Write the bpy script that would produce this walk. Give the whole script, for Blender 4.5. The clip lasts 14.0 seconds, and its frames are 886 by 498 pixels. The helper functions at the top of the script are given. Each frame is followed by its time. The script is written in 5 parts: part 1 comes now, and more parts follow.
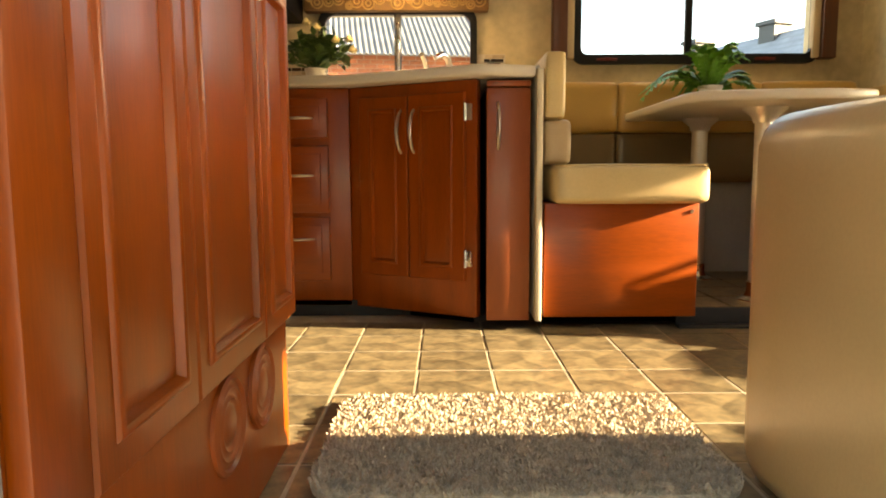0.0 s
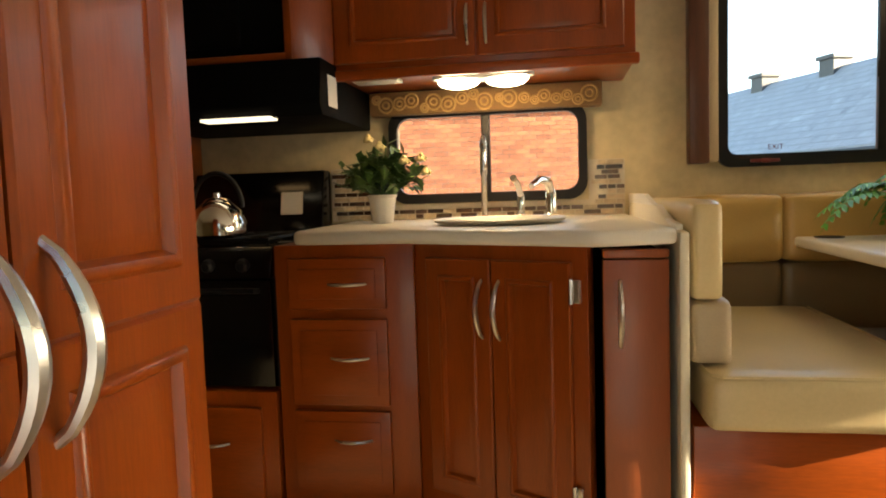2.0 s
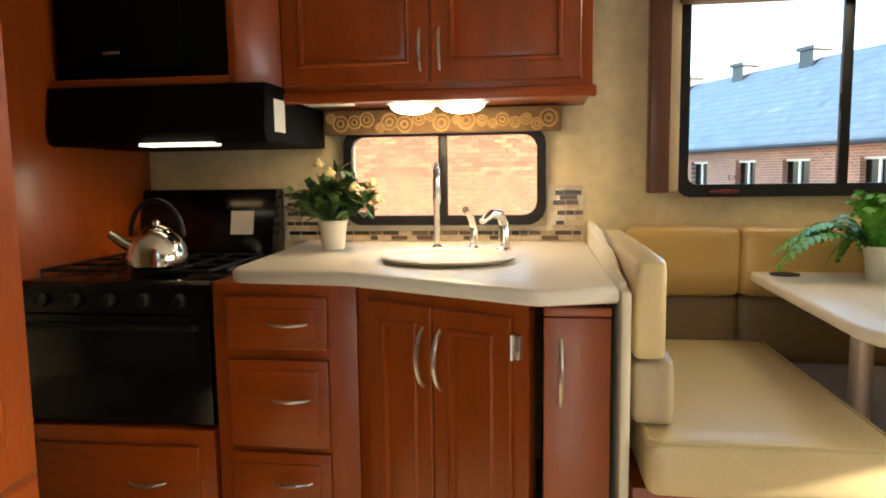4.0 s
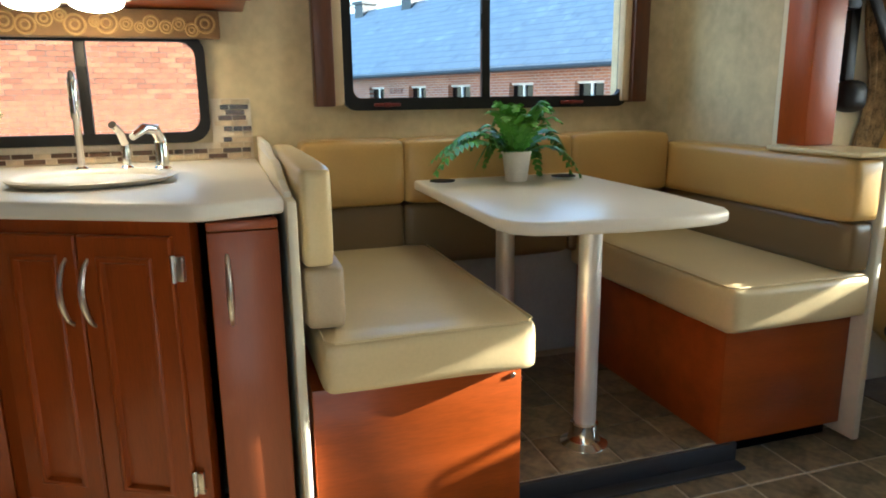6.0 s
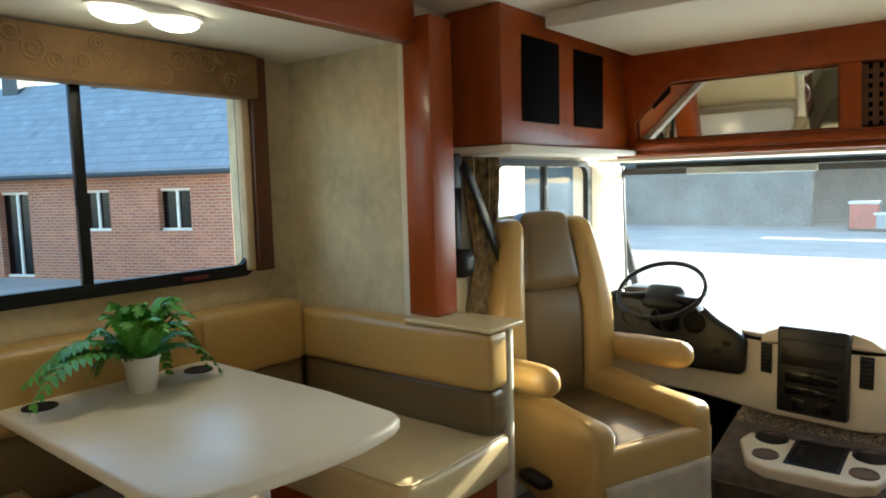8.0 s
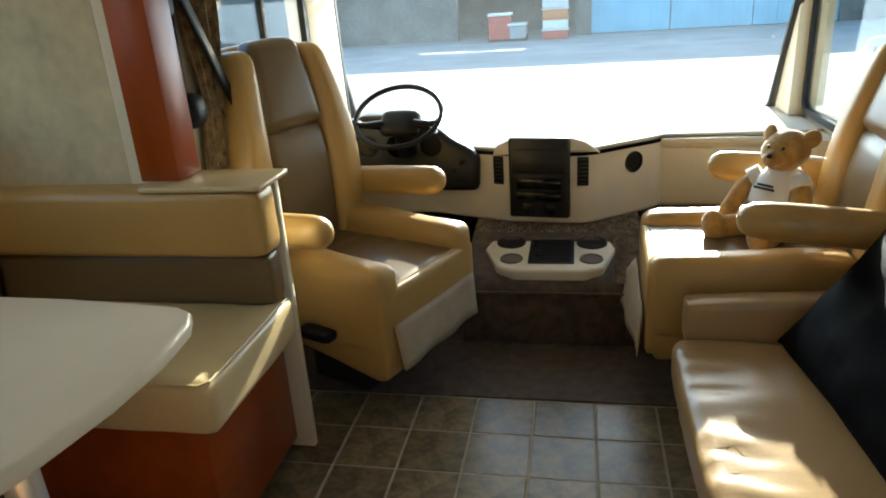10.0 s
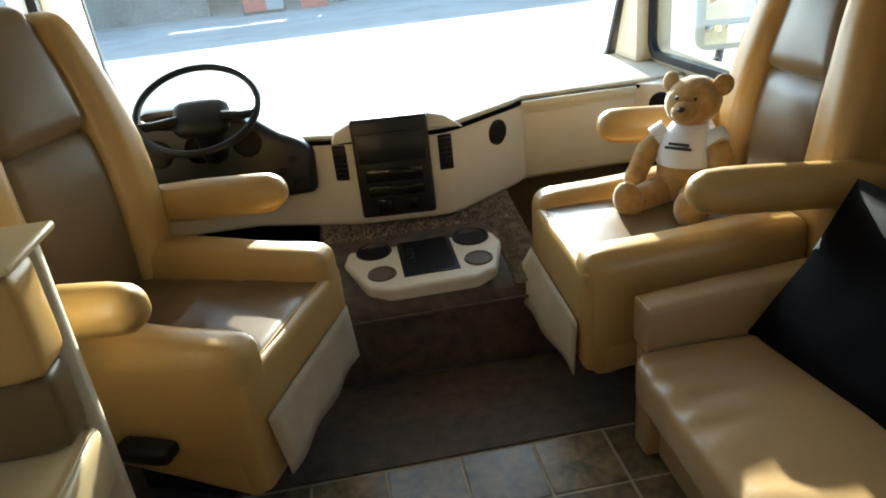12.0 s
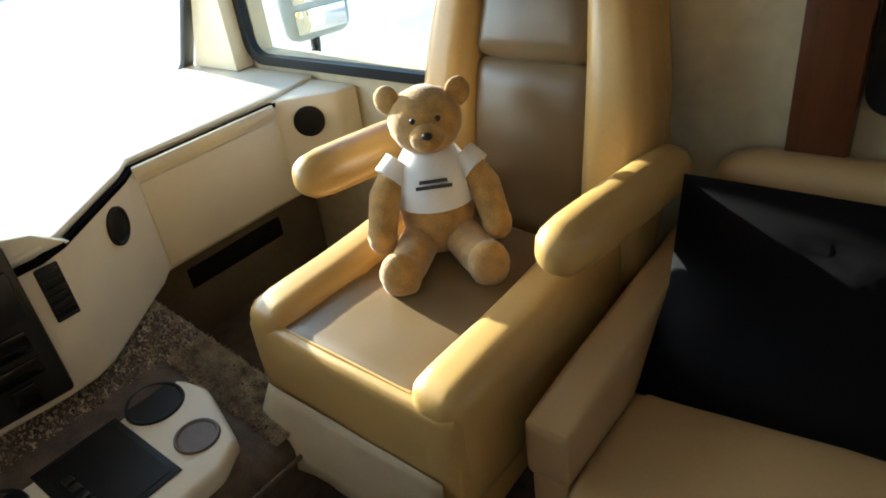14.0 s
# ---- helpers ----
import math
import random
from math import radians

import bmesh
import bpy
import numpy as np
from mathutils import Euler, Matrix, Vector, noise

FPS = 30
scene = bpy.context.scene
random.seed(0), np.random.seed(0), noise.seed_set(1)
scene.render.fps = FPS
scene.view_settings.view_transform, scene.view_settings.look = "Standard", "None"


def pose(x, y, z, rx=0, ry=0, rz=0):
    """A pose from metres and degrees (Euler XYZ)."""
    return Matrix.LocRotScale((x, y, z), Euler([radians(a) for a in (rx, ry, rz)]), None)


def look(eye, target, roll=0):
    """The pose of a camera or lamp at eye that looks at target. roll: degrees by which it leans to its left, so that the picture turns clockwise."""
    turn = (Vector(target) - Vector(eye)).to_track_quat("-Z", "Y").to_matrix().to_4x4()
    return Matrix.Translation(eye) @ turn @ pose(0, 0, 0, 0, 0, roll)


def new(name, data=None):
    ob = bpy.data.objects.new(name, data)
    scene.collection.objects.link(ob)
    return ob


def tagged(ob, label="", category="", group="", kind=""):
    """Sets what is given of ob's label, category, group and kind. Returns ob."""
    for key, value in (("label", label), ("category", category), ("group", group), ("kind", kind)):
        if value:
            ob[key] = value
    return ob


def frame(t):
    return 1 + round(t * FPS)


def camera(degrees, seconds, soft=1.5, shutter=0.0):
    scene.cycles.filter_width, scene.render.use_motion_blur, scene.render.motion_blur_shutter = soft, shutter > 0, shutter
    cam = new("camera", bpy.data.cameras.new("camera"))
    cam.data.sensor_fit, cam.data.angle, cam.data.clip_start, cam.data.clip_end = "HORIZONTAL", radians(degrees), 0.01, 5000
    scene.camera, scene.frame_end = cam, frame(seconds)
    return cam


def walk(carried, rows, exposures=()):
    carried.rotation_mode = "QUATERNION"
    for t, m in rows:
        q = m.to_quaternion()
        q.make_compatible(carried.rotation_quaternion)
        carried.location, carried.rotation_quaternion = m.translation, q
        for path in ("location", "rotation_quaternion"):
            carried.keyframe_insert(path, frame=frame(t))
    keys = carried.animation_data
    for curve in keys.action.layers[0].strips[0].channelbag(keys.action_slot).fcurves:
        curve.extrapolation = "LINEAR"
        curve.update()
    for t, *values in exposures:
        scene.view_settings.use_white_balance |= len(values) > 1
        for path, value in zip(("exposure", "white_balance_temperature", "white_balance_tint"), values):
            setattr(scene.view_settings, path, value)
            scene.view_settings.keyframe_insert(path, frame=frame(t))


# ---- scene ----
cam = camera(65.9, 14.0, soft=1.9)
PATH = [
    (0, (0.167, -0.02, 0.556), (0.167, 1.967, 0.331), -0.3),
    (0.5, (0.198, 0.312, 0.657), (0.096, 2.3, 0.456), 1.2),
    (1, (0.236, 0.493, 0.767), (-0.033, 2.466, 0.583), -0.2),
    (1.5, (0.209, 0.682, 0.886), (-0.096, 2.651, 0.716), -0.2),
    (2, (0.211, 0.72, 0.998), (-0.114, 2.688, 0.844), -1.9),
    (2.2, (0.236, 0.763, 1.012), (-0.073, 2.736, 0.898), -2.1),
    (4.3, (0.305, 0.834, 1.168), (0.06, 2.801, 0.899), -0.1),
    (4.5, (0.308, 0.857, 1.159), (0.228, 2.832, 0.854), 0.3),
    (5, (0.328, 0.838, 1.129), (0.467, 2.805, 0.796), -0.4),
    (5.5, (0.354, 0.823, 1.127), (0.68, 2.755, 0.723), -0.3),
    (6, (0.362, 0.834, 1.116), (0.958, 2.693, 0.68), -0.7),
    (6.5, (0.333, 0.878, 1.146), (1.225, 2.639, 0.828), 0.9),
    (7, (0.286, 0.943, 1.246), (1.519, 2.476, 0.889), -2.0),
    (7.5, (0.307, 1.016, 1.33), (1.787, 2.336, 1.073), -1.2),
    (8, (0.372, 1.141, 1.403), (1.93, 2.381, 1.211), -1.5),
    (8.5, (0.392, 1.268, 1.437), (2.008, 2.366, 1.009), -2.3),
    (9, (0.38, 1.379, 1.424), (2.16, 2.128, 0.902), -3.7),
    (9.2, (0.388, 1.384, 1.436), (2.175, 2.072, 0.861), -3.4),
    (11.3, (0.816, 1.791, 1.331), (2.671, 1.695, 0.59), -5.4),
    (11.5, (0.9, 1.802, 1.34), (2.753, 1.683, 0.597), -5.2),
    (12, (1.095, 1.803, 1.325), (2.901, 1.592, 0.491), -6.3),
    (12.5, (1.358, 1.872, 1.335), (3.087, 1.334, 0.484), -7.2),
    (13, (1.581, 1.867, 1.331), (3.103, 1.004, 0.362), -8.2),
    (13.2, (1.672, 1.828, 1.334), (3.139, 0.877, 0.364), -8.8),
    (13.5, (1.813, 1.844, 1.333), (3.165, 0.753, 0.341), -7.6),
    (14, (2.026, 1.867, 1.334), (3.16, 0.584, 0.299), -8.0),
]
walk(cam, [(t, look(eye, target, roll)) for t, eye, target, roll in PATH],
     exposures=[(0, 2.95, 8600, 11), (0.5, 3.1, 8100, 10), (1.2, 2.7, 7500, 9), (2.2, 2.75, 6900, 8), (4.5, 3.35, 5900, 4), (5, 3.0, 5650, 3), (6, 2.95, 5250, 0), (7, 2.7, 5450, -3), (8.5, 2.35, 5450, -3), (9.2, 2.2, 5450, -3), (14, 2.2, 5250, -2)])

# ---- world, sun, lamps ----
SUN_EL, SUN_AZ = 16.6, -5.5   # height, and bearing from +x towards +y
world = bpy.data.worlds.new("sky")
scene.world = world
world.use_nodes = True
wn = world.node_tree.nodes
sky = wn.new("ShaderNodeTexSky")
sky.sky_type = "NISHITA"
sky.sun_disc = False
sky.sun_elevation = radians(SUN_EL)
sky.sun_rotation = radians(90 - SUN_AZ)
wn["Background"].inputs["Strength"].default_value = 0.14
world.node_tree.links.new(sky.outputs[0], wn["Background"].inputs[0])
sun_data = bpy.data.lights.new("sun", "SUN")
sun_data.energy, sun_data.angle, sun_data.color = 5.0, radians(0.6), (1.0, 0.86, 0.68)
sun = new("sun", sun_data)
sun_way = Vector((math.cos(radians(SUN_EL)) * math.cos(radians(SUN_AZ)), math.cos(radians(SUN_EL)) * math.sin(radians(SUN_AZ)), math.sin(radians(SUN_EL))))
sun.matrix_world = look(sun_way * 30, (0, 0, 0))


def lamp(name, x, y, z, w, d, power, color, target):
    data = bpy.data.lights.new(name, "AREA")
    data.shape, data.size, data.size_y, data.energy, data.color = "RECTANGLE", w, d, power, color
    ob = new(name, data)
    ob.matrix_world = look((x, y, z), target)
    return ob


WARM = (1.0, 0.62, 0.28)
lamp("light_under_cabinet", -0.02, 3.08, 1.375, 0.26, 0.08, 1.1, WARM, (-0.02, 3.14, 0.4))
lamp("light_slide_ceiling", 1.39, 2.97, 1.845, 0.26, 0.08, 0.15, (1.0, 0.72, 0.42), (1.39, 2.97, 0))
lamp("light_hood", -0.86, 3.0, 1.25, 0.2, 0.06, 0.02, WARM, (-0.86, 3.0, 0))
# fill lamp added inside the windscreen, on top of the sky's own daylight
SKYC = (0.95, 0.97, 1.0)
lamp("daylight_fill_windscreen", 4.16, 1.63, 1.1, 1.9, 0.6, 3.2, SKYC, (2.0, 1.63, 0.7))


# ---- materials ----
def mat(name, color, rough=0.5, metal=0.0, vary=0.12, scale=6.0, fine=90.0, bump=0.05, stretch=(1, 1, 1), spec=0.5, color2=None, coat=0.0, sheen=0.0, emit=0.0, rvary=0.1, dist=0.002):
    m = bpy.data.materials.new(name)
    m.use_nodes = True
    n, l = m.node_tree.nodes, m.node_tree.links
    b = n["Principled BSDF"]
    b.inputs["Metallic"].default_value = metal
    b.inputs["Specular IOR Level"].default_value = spec
    b.inputs["Coat Weight"].default_value = coat
    b.inputs["Coat Roughness"].default_value = 0.12
    b.inputs["Sheen Weight"].default_value = sheen
    tc = n.new("ShaderNodeTexCoord")
    mp = n.new("ShaderNodeMapping")
    mp.inputs["Scale"].default_value = stretch
    l.new(tc.outputs["Object"], mp.inputs[0])
    n1 = n.new("ShaderNodeTexNoise")
    n1.inputs["Scale"].default_value, n1.inputs["Detail"].default_value = scale, 5
    n2 = n.new("ShaderNodeTexNoise")
    n2.inputs["Scale"].default_value, n2.inputs["Detail"].default_value = fine, 4
    l.new(mp.outputs[0], n1.inputs[0]), l.new(mp.outputs[0], n2.inputs[0])
    add = n.new("ShaderNodeMath")
    add.operation = "MULTIPLY_ADD"
    add.inputs[1].default_value = 0.35
    l.new(n2.outputs[0], add.inputs[0])
    half = n.new("ShaderNodeMath")
    half.operation = "MULTIPLY"
    half.inputs[1].default_value = 0.65
    l.new(n1.outputs[0], half.inputs[0]), l.new(half.outputs[0], add.inputs[2])
    ramp = n.new("ShaderNodeMapRange")
    ramp.inputs[1].default_value, ramp.inputs[2].default_value = 0.32, 0.68
    l.new(add.outputs[0], ramp.inputs[0])
    mix = n.new("ShaderNodeMix")
    mix.data_type = "RGBA"
    c2 = color2 or tuple(max(0, c * (1 - 2 * vary)) for c in color)
    c1 = color if color2 else tuple(min(1, c * (1 + vary)) for c in color)
    mix.inputs[6].default_value, mix.inputs[7].default_value = (*c2, 1), (*c1, 1)
    l.new(ramp.outputs[0], mix.inputs[0])
    l.new(mix.outputs[2], b.inputs["Base Color"])
    rr = n.new("ShaderNodeMapRange")
    rr.inputs[3].default_value, rr.inputs[4].default_value = max(0.02, rough - rvary), min(1, rough + rvary)
    l.new(n1.outputs[0], rr.inputs[0]), l.new(rr.outputs[0], b.inputs["Roughness"])
    if bump:
        bp = n.new("ShaderNodeBump")
        bp.inputs["Strength"].default_value, bp.inputs["Distance"].default_value = min(1, bump * 4), dist
        l.new(add.outputs[0], bp.inputs["Height"]), l.new(bp.outputs[0], b.inputs["Normal"])
    if emit:
        b.inputs["Emission Color"].default_value = (*color, 1)
        b.inputs["Emission Strength"].default_value = emit
    return m


def vary_pieces(m, amount):
    """Lets each piece differ a little in lightness."""
    n, l = m.node_tree.nodes, m.node_tree.links
    b = n["Principled BSDF"]
    src = b.inputs["Base Color"].links[0].from_socket
    info = n.new("ShaderNodeObjectInfo")
    r = n.new("ShaderNodeMapRange")
    r.inputs[3].default_value, r.inputs[4].default_value = 1 - amount, 1 + amount
    hsv = n.new("ShaderNodeHueSaturation")
    l.new(info.outputs["Random"], r.inputs[0]), l.new(r.outputs[0], hsv.inputs["Value"])
    l.new(src, hsv.inputs["Color"]), l.new(hsv.outputs[0], b.inputs["Base Color"])
    return m


WOOD = mat("cherry_wood", (0.29, 0.052, 0.003), 0.34, scale=3, fine=60, stretch=(5, 5, 0.5), vary=0.16, bump=0.015, coat=0.15, spec=0.35)
WOODH = mat("cherry_wood_level", (0.29, 0.052, 0.003), 0.34, scale=3, fine=60, stretch=(0.5, 5, 5), vary=0.16, bump=0.015, coat=0.15, spec=0.35)
WOODR = mat("red_laminate", (0.29, 0.066, 0.014), 0.4, scale=4, fine=50, stretch=(7, 7, 0.6), vary=0.1, bump=0.02, coat=0.15)
WOODD = mat("dark_stained_wood", (0.085, 0.024, 0.006), 0.4, scale=5, fine=60, stretch=(7, 7, 0.5), vary=0.2, bump=0.03, coat=0.15)
# near-black: recess shade put into the colour of plinths and hollows; also grille cloth
DARK = mat("shade_and_grille_black", (0.004, 0.0035, 0.0035), 0.9, bump=0, spec=0.03)
WALLP = mat("wall_paper", (0.58, 0.485, 0.30), 0.75, scale=4, fine=24, vary=0.15, bump=0.03)
CREAM = mat("cream_panel", (0.72, 0.64, 0.47), 0.6, scale=4, fine=60, vary=0.05, bump=0.02)
CEIL = mat("ceiling_vinyl", (0.80, 0.77, 0.68), 0.7, scale=3, fine=120, vary=0.03, bump=0.03)
COUNTER = mat("counter_laminate", (0.74, 0.68, 0.58), 0.3, scale=9, fine=260, vary=0.02, bump=0, rvary=0.02)
CHROME = mat("chrome", (0.82, 0.80, 0.76), 0.12, metal=1, vary=0.03, bump=0, rvary=0.04)
NICKEL = mat("satin_nickel", (0.66, 0.63, 0.58), 0.28, metal=1, vary=0.05, bump=0.01)
STEEL = mat("brushed_aluminium", (0.74, 0.73, 0.71), 0.38, metal=0.6, vary=0.06, stretch=(20, 20, 0.5), bump=0.01)
TAN = mat("tan_leather", (0.47, 0.295, 0.09), 0.33, scale=4, fine=130, rvary=0.04, vary=0.05, bump=0.05, spec=0.5, dist=0.0025)
CUSH = mat("cream_leather", (0.61, 0.475, 0.25), 0.32, scale=4, fine=130, rvary=0.04, vary=0.05, bump=0.05, spec=0.5, dist=0.003)
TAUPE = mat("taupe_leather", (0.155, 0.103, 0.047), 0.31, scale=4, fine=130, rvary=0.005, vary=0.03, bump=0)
SOFA = mat("sofa_vinyl", (0.42, 0.275, 0.12), 0.30, scale=4, fine=130, rvary=0.04, vary=0.05, bump=0.05, dist=0.004)
BLACKG = mat("black_gloss", (0.003, 0.003, 0.0035), 0.16, vary=0.1, bump=0, coat=0.1, spec=0.35)
BLACK = mat("black_plastic", (0.008, 0.008, 0.009), 0.45, vary=0.15, fine=200, bump=0.04, spec=0.25)
RUBBER = mat("black_rubber", (0.02, 0.02, 0.022), 0.6, vary=0.1, bump=0.02)
GREYP = mat("grey_panel", (0.36, 0.37, 0.38), 0.55, vary=0.08, bump=0.02)
DASH = mat("cream_dash", (0.70, 0.62, 0.48), 0.5, scale=5, fine=300, vary=0.04, bump=0.05)
DASHG = mat("dark_dash", (0.006, 0.006, 0.0065), 0.38, scale=6, fine=250, vary=0.15, bump=0.04)
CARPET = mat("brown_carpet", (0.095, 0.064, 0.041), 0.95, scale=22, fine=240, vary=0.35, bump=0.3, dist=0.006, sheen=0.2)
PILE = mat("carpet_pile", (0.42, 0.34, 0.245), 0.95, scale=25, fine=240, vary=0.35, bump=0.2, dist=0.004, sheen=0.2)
GROUT = mat("grout", (0.44, 0.38, 0.28), 0.9, scale=20, fine=150, vary=0.12, bump=0.08)
TILE = vary_pieces(mat("slate_tile", (0.31, 0.24, 0.13), 0.34, scale=13, fine=45, color2=(0.035, 0.03, 0.021), bump=0.06, dist=0.004), 0.18)
RUG = mat("rug_pile", (0.60, 0.49, 0.35), 0.95, scale=40, fine=300, vary=0.25, bump=0.3, dist=0.006, sheen=0.3)
WHITEP = mat("white_plastic", (0.80, 0.78, 0.72), 0.4, vary=0.04, bump=0.01)
POT = mat("white_ceramic", (0.80, 0.76, 0.68), 0.35, vary=0.05, bump=0.01)
SOIL = mat("soil", (0.04, 0.028, 0.018), 0.95, vary=0.4, fine=60, bump=0.3)
LEAF = mat("fern_leaf", (0.15, 0.40, 0.04), 0.42, scale=10, fine=80, color2=(0.06, 0.22, 0.02), bump=0.04)
LEAFD = mat("rose_leaf", (0.09, 0.17, 0.035), 0.45, scale=12, fine=80, color2=(0.025, 0.06, 0.014), bump=0.04)
PETAL = mat("cream_petal", (0.80, 0.66, 0.32), 0.6, scale=14, vary=0.12, bump=0.03)
LAMPON = mat("lamp_lens", (1.0, 0.84, 0.55), 0.4, emit=4.0, bump=0)
MIRROR = mat("mirror", (0.86, 0.87, 0.86), 0.02, metal=1, vary=0.01, bump=0, rvary=0.01)
PAPER = mat("paper", (0.72, 0.70, 0.66), 0.8, vary=0.05, bump=0.01)
SKIRT = mat("seat_skirt_cloth", (0.44, 0.35, 0.22), 0.8, scale=12, fine=300, vary=0.07, bump=0.08)


def glass_material(name="window_glass", tint=0.94, veil=0.0):
    """Clear or tinted glass; veil scatters a little of the light on it, imitating glare."""
    m = bpy.data.materials.new(name)
    m.use_nodes = True
    n, l = m.node_tree.nodes, m.node_tree.links
    n.remove(n["Principled BSDF"])
    tr, gl, mix, lw, fr = n.new("ShaderNodeBsdfTransparent"), n.new("ShaderNodeBsdfGlossy"), n.new("ShaderNodeMixShader"), n.new("ShaderNodeLayerWeight"), n.new("ShaderNodeMath")
    tr.inputs[0].default_value = (tint * 0.99, tint, tint, 1)
    gl.inputs["Roughness"].default_value = 0.02
    fr.operation = "POWER"
    fr.inputs[1].default_value = 4.5
    gl.inputs[0].default_value = (0.7, 0.7, 0.7, 1)
    l.new(lw.outputs["Facing"], fr.inputs[0])
    l.new(fr.outputs[0], mix.inputs[0]), l.new(tr.outputs[0], mix.inputs[1]), l.new(gl.outputs[0], mix.inputs[2])
    out = mix.outputs[0]
    if veil:
        tl, mix2 = n.new("ShaderNodeBsdfTranslucent"), n.new("ShaderNodeMixShader")
        tl.inputs[0].default_value = (0.8, 0.8, 0.78, 1)
        mix2.inputs[0].default_value = veil
        l.new(out, mix2.inputs[1]), l.new(tl.outputs[0], mix2.inputs[2])
        out = mix2.outputs[0]
    l.new(out, n["Material Output"].inputs[0])
    return m


GLASS = glass_material()
TINTED = glass_material("tinted_glass", 0.3)
# windscreen: the haze of reflections is put into the glass itself
VEILED = glass_material("veiled_glass", 0.93, 0.012)

# ---- building blocks ----
PLACE = {}


def finish(name, bm, material, smooth=False):
    bmesh.ops.recalc_face_normals(bm, faces=bm.faces)
    me = bpy.data.meshes.new(name)
    bm.to_mesh(me)
    bm.free()
    me.materials.append(material)
    if smooth:
        me.polygons.foreach_set("use_smooth", [True] * len(me.polygons))
        me.set_sharp_from_angle(angle=radians(38))
    return me


def thing(name, at, label, category, group="", kind="", rz=0.0):
    """An Empty at a thing's base, to which its parts are fixed."""
    ob = new(name)
    ob.empty_display_size = 0.05
    PLACE[ob] = pose(*at, 0, 0, rz)
    ob.matrix_world = PLACE[ob]
    return tagged(ob, label, category, group, kind)


def part(name, bm, material, parent, label="", smooth=True, local=False):
    """One mesh under a thing or a part; the mesh is given in world metres, or in the thing's own if local."""
    if not local:
        bm.transform(PLACE[parent].inverted())
    ob = new(name, finish(name, bm, material, smooth))
    ob.parent = parent
    PLACE[ob] = PLACE[parent]
    return tagged(ob, label)


def solo(name, bm, material, label, category, at=(0, 0, 0), group="", kind="", smooth=True):
    """A thing that is one mesh, built in world metres, with its origin at its base."""
    bm.transform(Matrix.Translation(at).inverted())
    ob = new(name, finish(name, bm, material, smooth))
    PLACE[ob] = Matrix.Translation(at)
    ob.matrix_world = PLACE[ob]
    return tagged(ob, label, category, group, kind)


def bevel(bm, r, seg=2, edges=None):
    if r > 0:
        bmesh.ops.bevel(bm, geom=list(edges or bm.edges), offset=r, segments=seg, affect="EDGES", profile=0.5, clamp_overlap=True)
    return bm


def box(x0, x1, y0, y1, z0, z1, r=0.0, seg=2):
    bm = bmesh.new()
    bmesh.ops.create_cube(bm, size=1)
    for v in bm.verts:
        v.co = ((x0 + x1) / 2 + v.co.x * (x1 - x0), (y0 + y1) / 2 + v.co.y * (y1 - y0), (z0 + z1) / 2 + v.co.z * (z1 - z0))
    return bevel(bm, r, seg)


def prism(points, lo, hi, axis="z", r=0.0, seg=2):
    """An outline drawn out from lo to hi along an axis; points are the other two coordinates in order."""
    bm = bmesh.new()
    put = {"z": lambda a, b, c: (a, b, c), "y": lambda a, b, c: (a, c, b), "x": lambda a, b, c: (c, a, b)}[axis]
    low = [bm.verts.new(put(a, b, lo)) for a, b in points]
    top = [bm.verts.new(put(a, b, hi)) for a, b in points]
    bm.faces.new(low), bm.faces.new(top)
    for i in range(len(points)):
        j = (i + 1) % len(points)
        bm.faces.new((low[i], low[j], top[j], top[i]))
    bmesh.ops.recalc_face_normals(bm, faces=bm.faces)
    return bevel(bm, r, seg)


def cushion(x0, x1, y0, y1, z0, z1, r=0.03, puff=0.012, cuts=5, seed=0):
    """An upholstered block: rounded edges, swollen faces, slight creases."""
    bm = box(x0, x1, y0, y1, z0, z1)
    bmesh.ops.subdivide_edges(bm, edges=bm.edges, cuts=cuts, use_grid_fill=True)
    c = Vector(((x0 + x1) / 2, (y0 + y1) / 2, (z0 + z1) / 2))
    h = Vector(((x1 - x0) / 2, (y1 - y0) / 2, (z1 - z0) / 2))
    r = min(r, *(v * 0.95 for v in h))
    for v in bm.verts:
        d = v.co - c
        # keep grid lines near the edges so that the rounding shows
        for i in range(3):
            f = abs(d[i]) / h[i]
            d[i] = math.copysign(h[i] * (1 - (1 - f) ** 1.35 if f < 1 else 1), d[i])
        inner = Vector([max(-h[i] + r, min(h[i] - r, d[i])) for i in range(3)])
        out = d - inner
        if out.length > 1e-6:
            d = inner + out.normalized() * r
        u = [1 - (abs(d[i]) / h[i]) ** 2 for i in range(3)]
        big = max(range(3), key=lambda i: abs(d[i]) / h[i])
        swell = puff * math.prod(max(0, u[i]) ** 0.6 for i in range(3) if i != big)
        d[big] += math.copysign(swell, d[big])
        v.co = c + d
        v.co += Vector((1, 1, 1)) * 0.002 * noise.noise(v.co * 9 + Vector((seed, 0, 0)))
    return bm


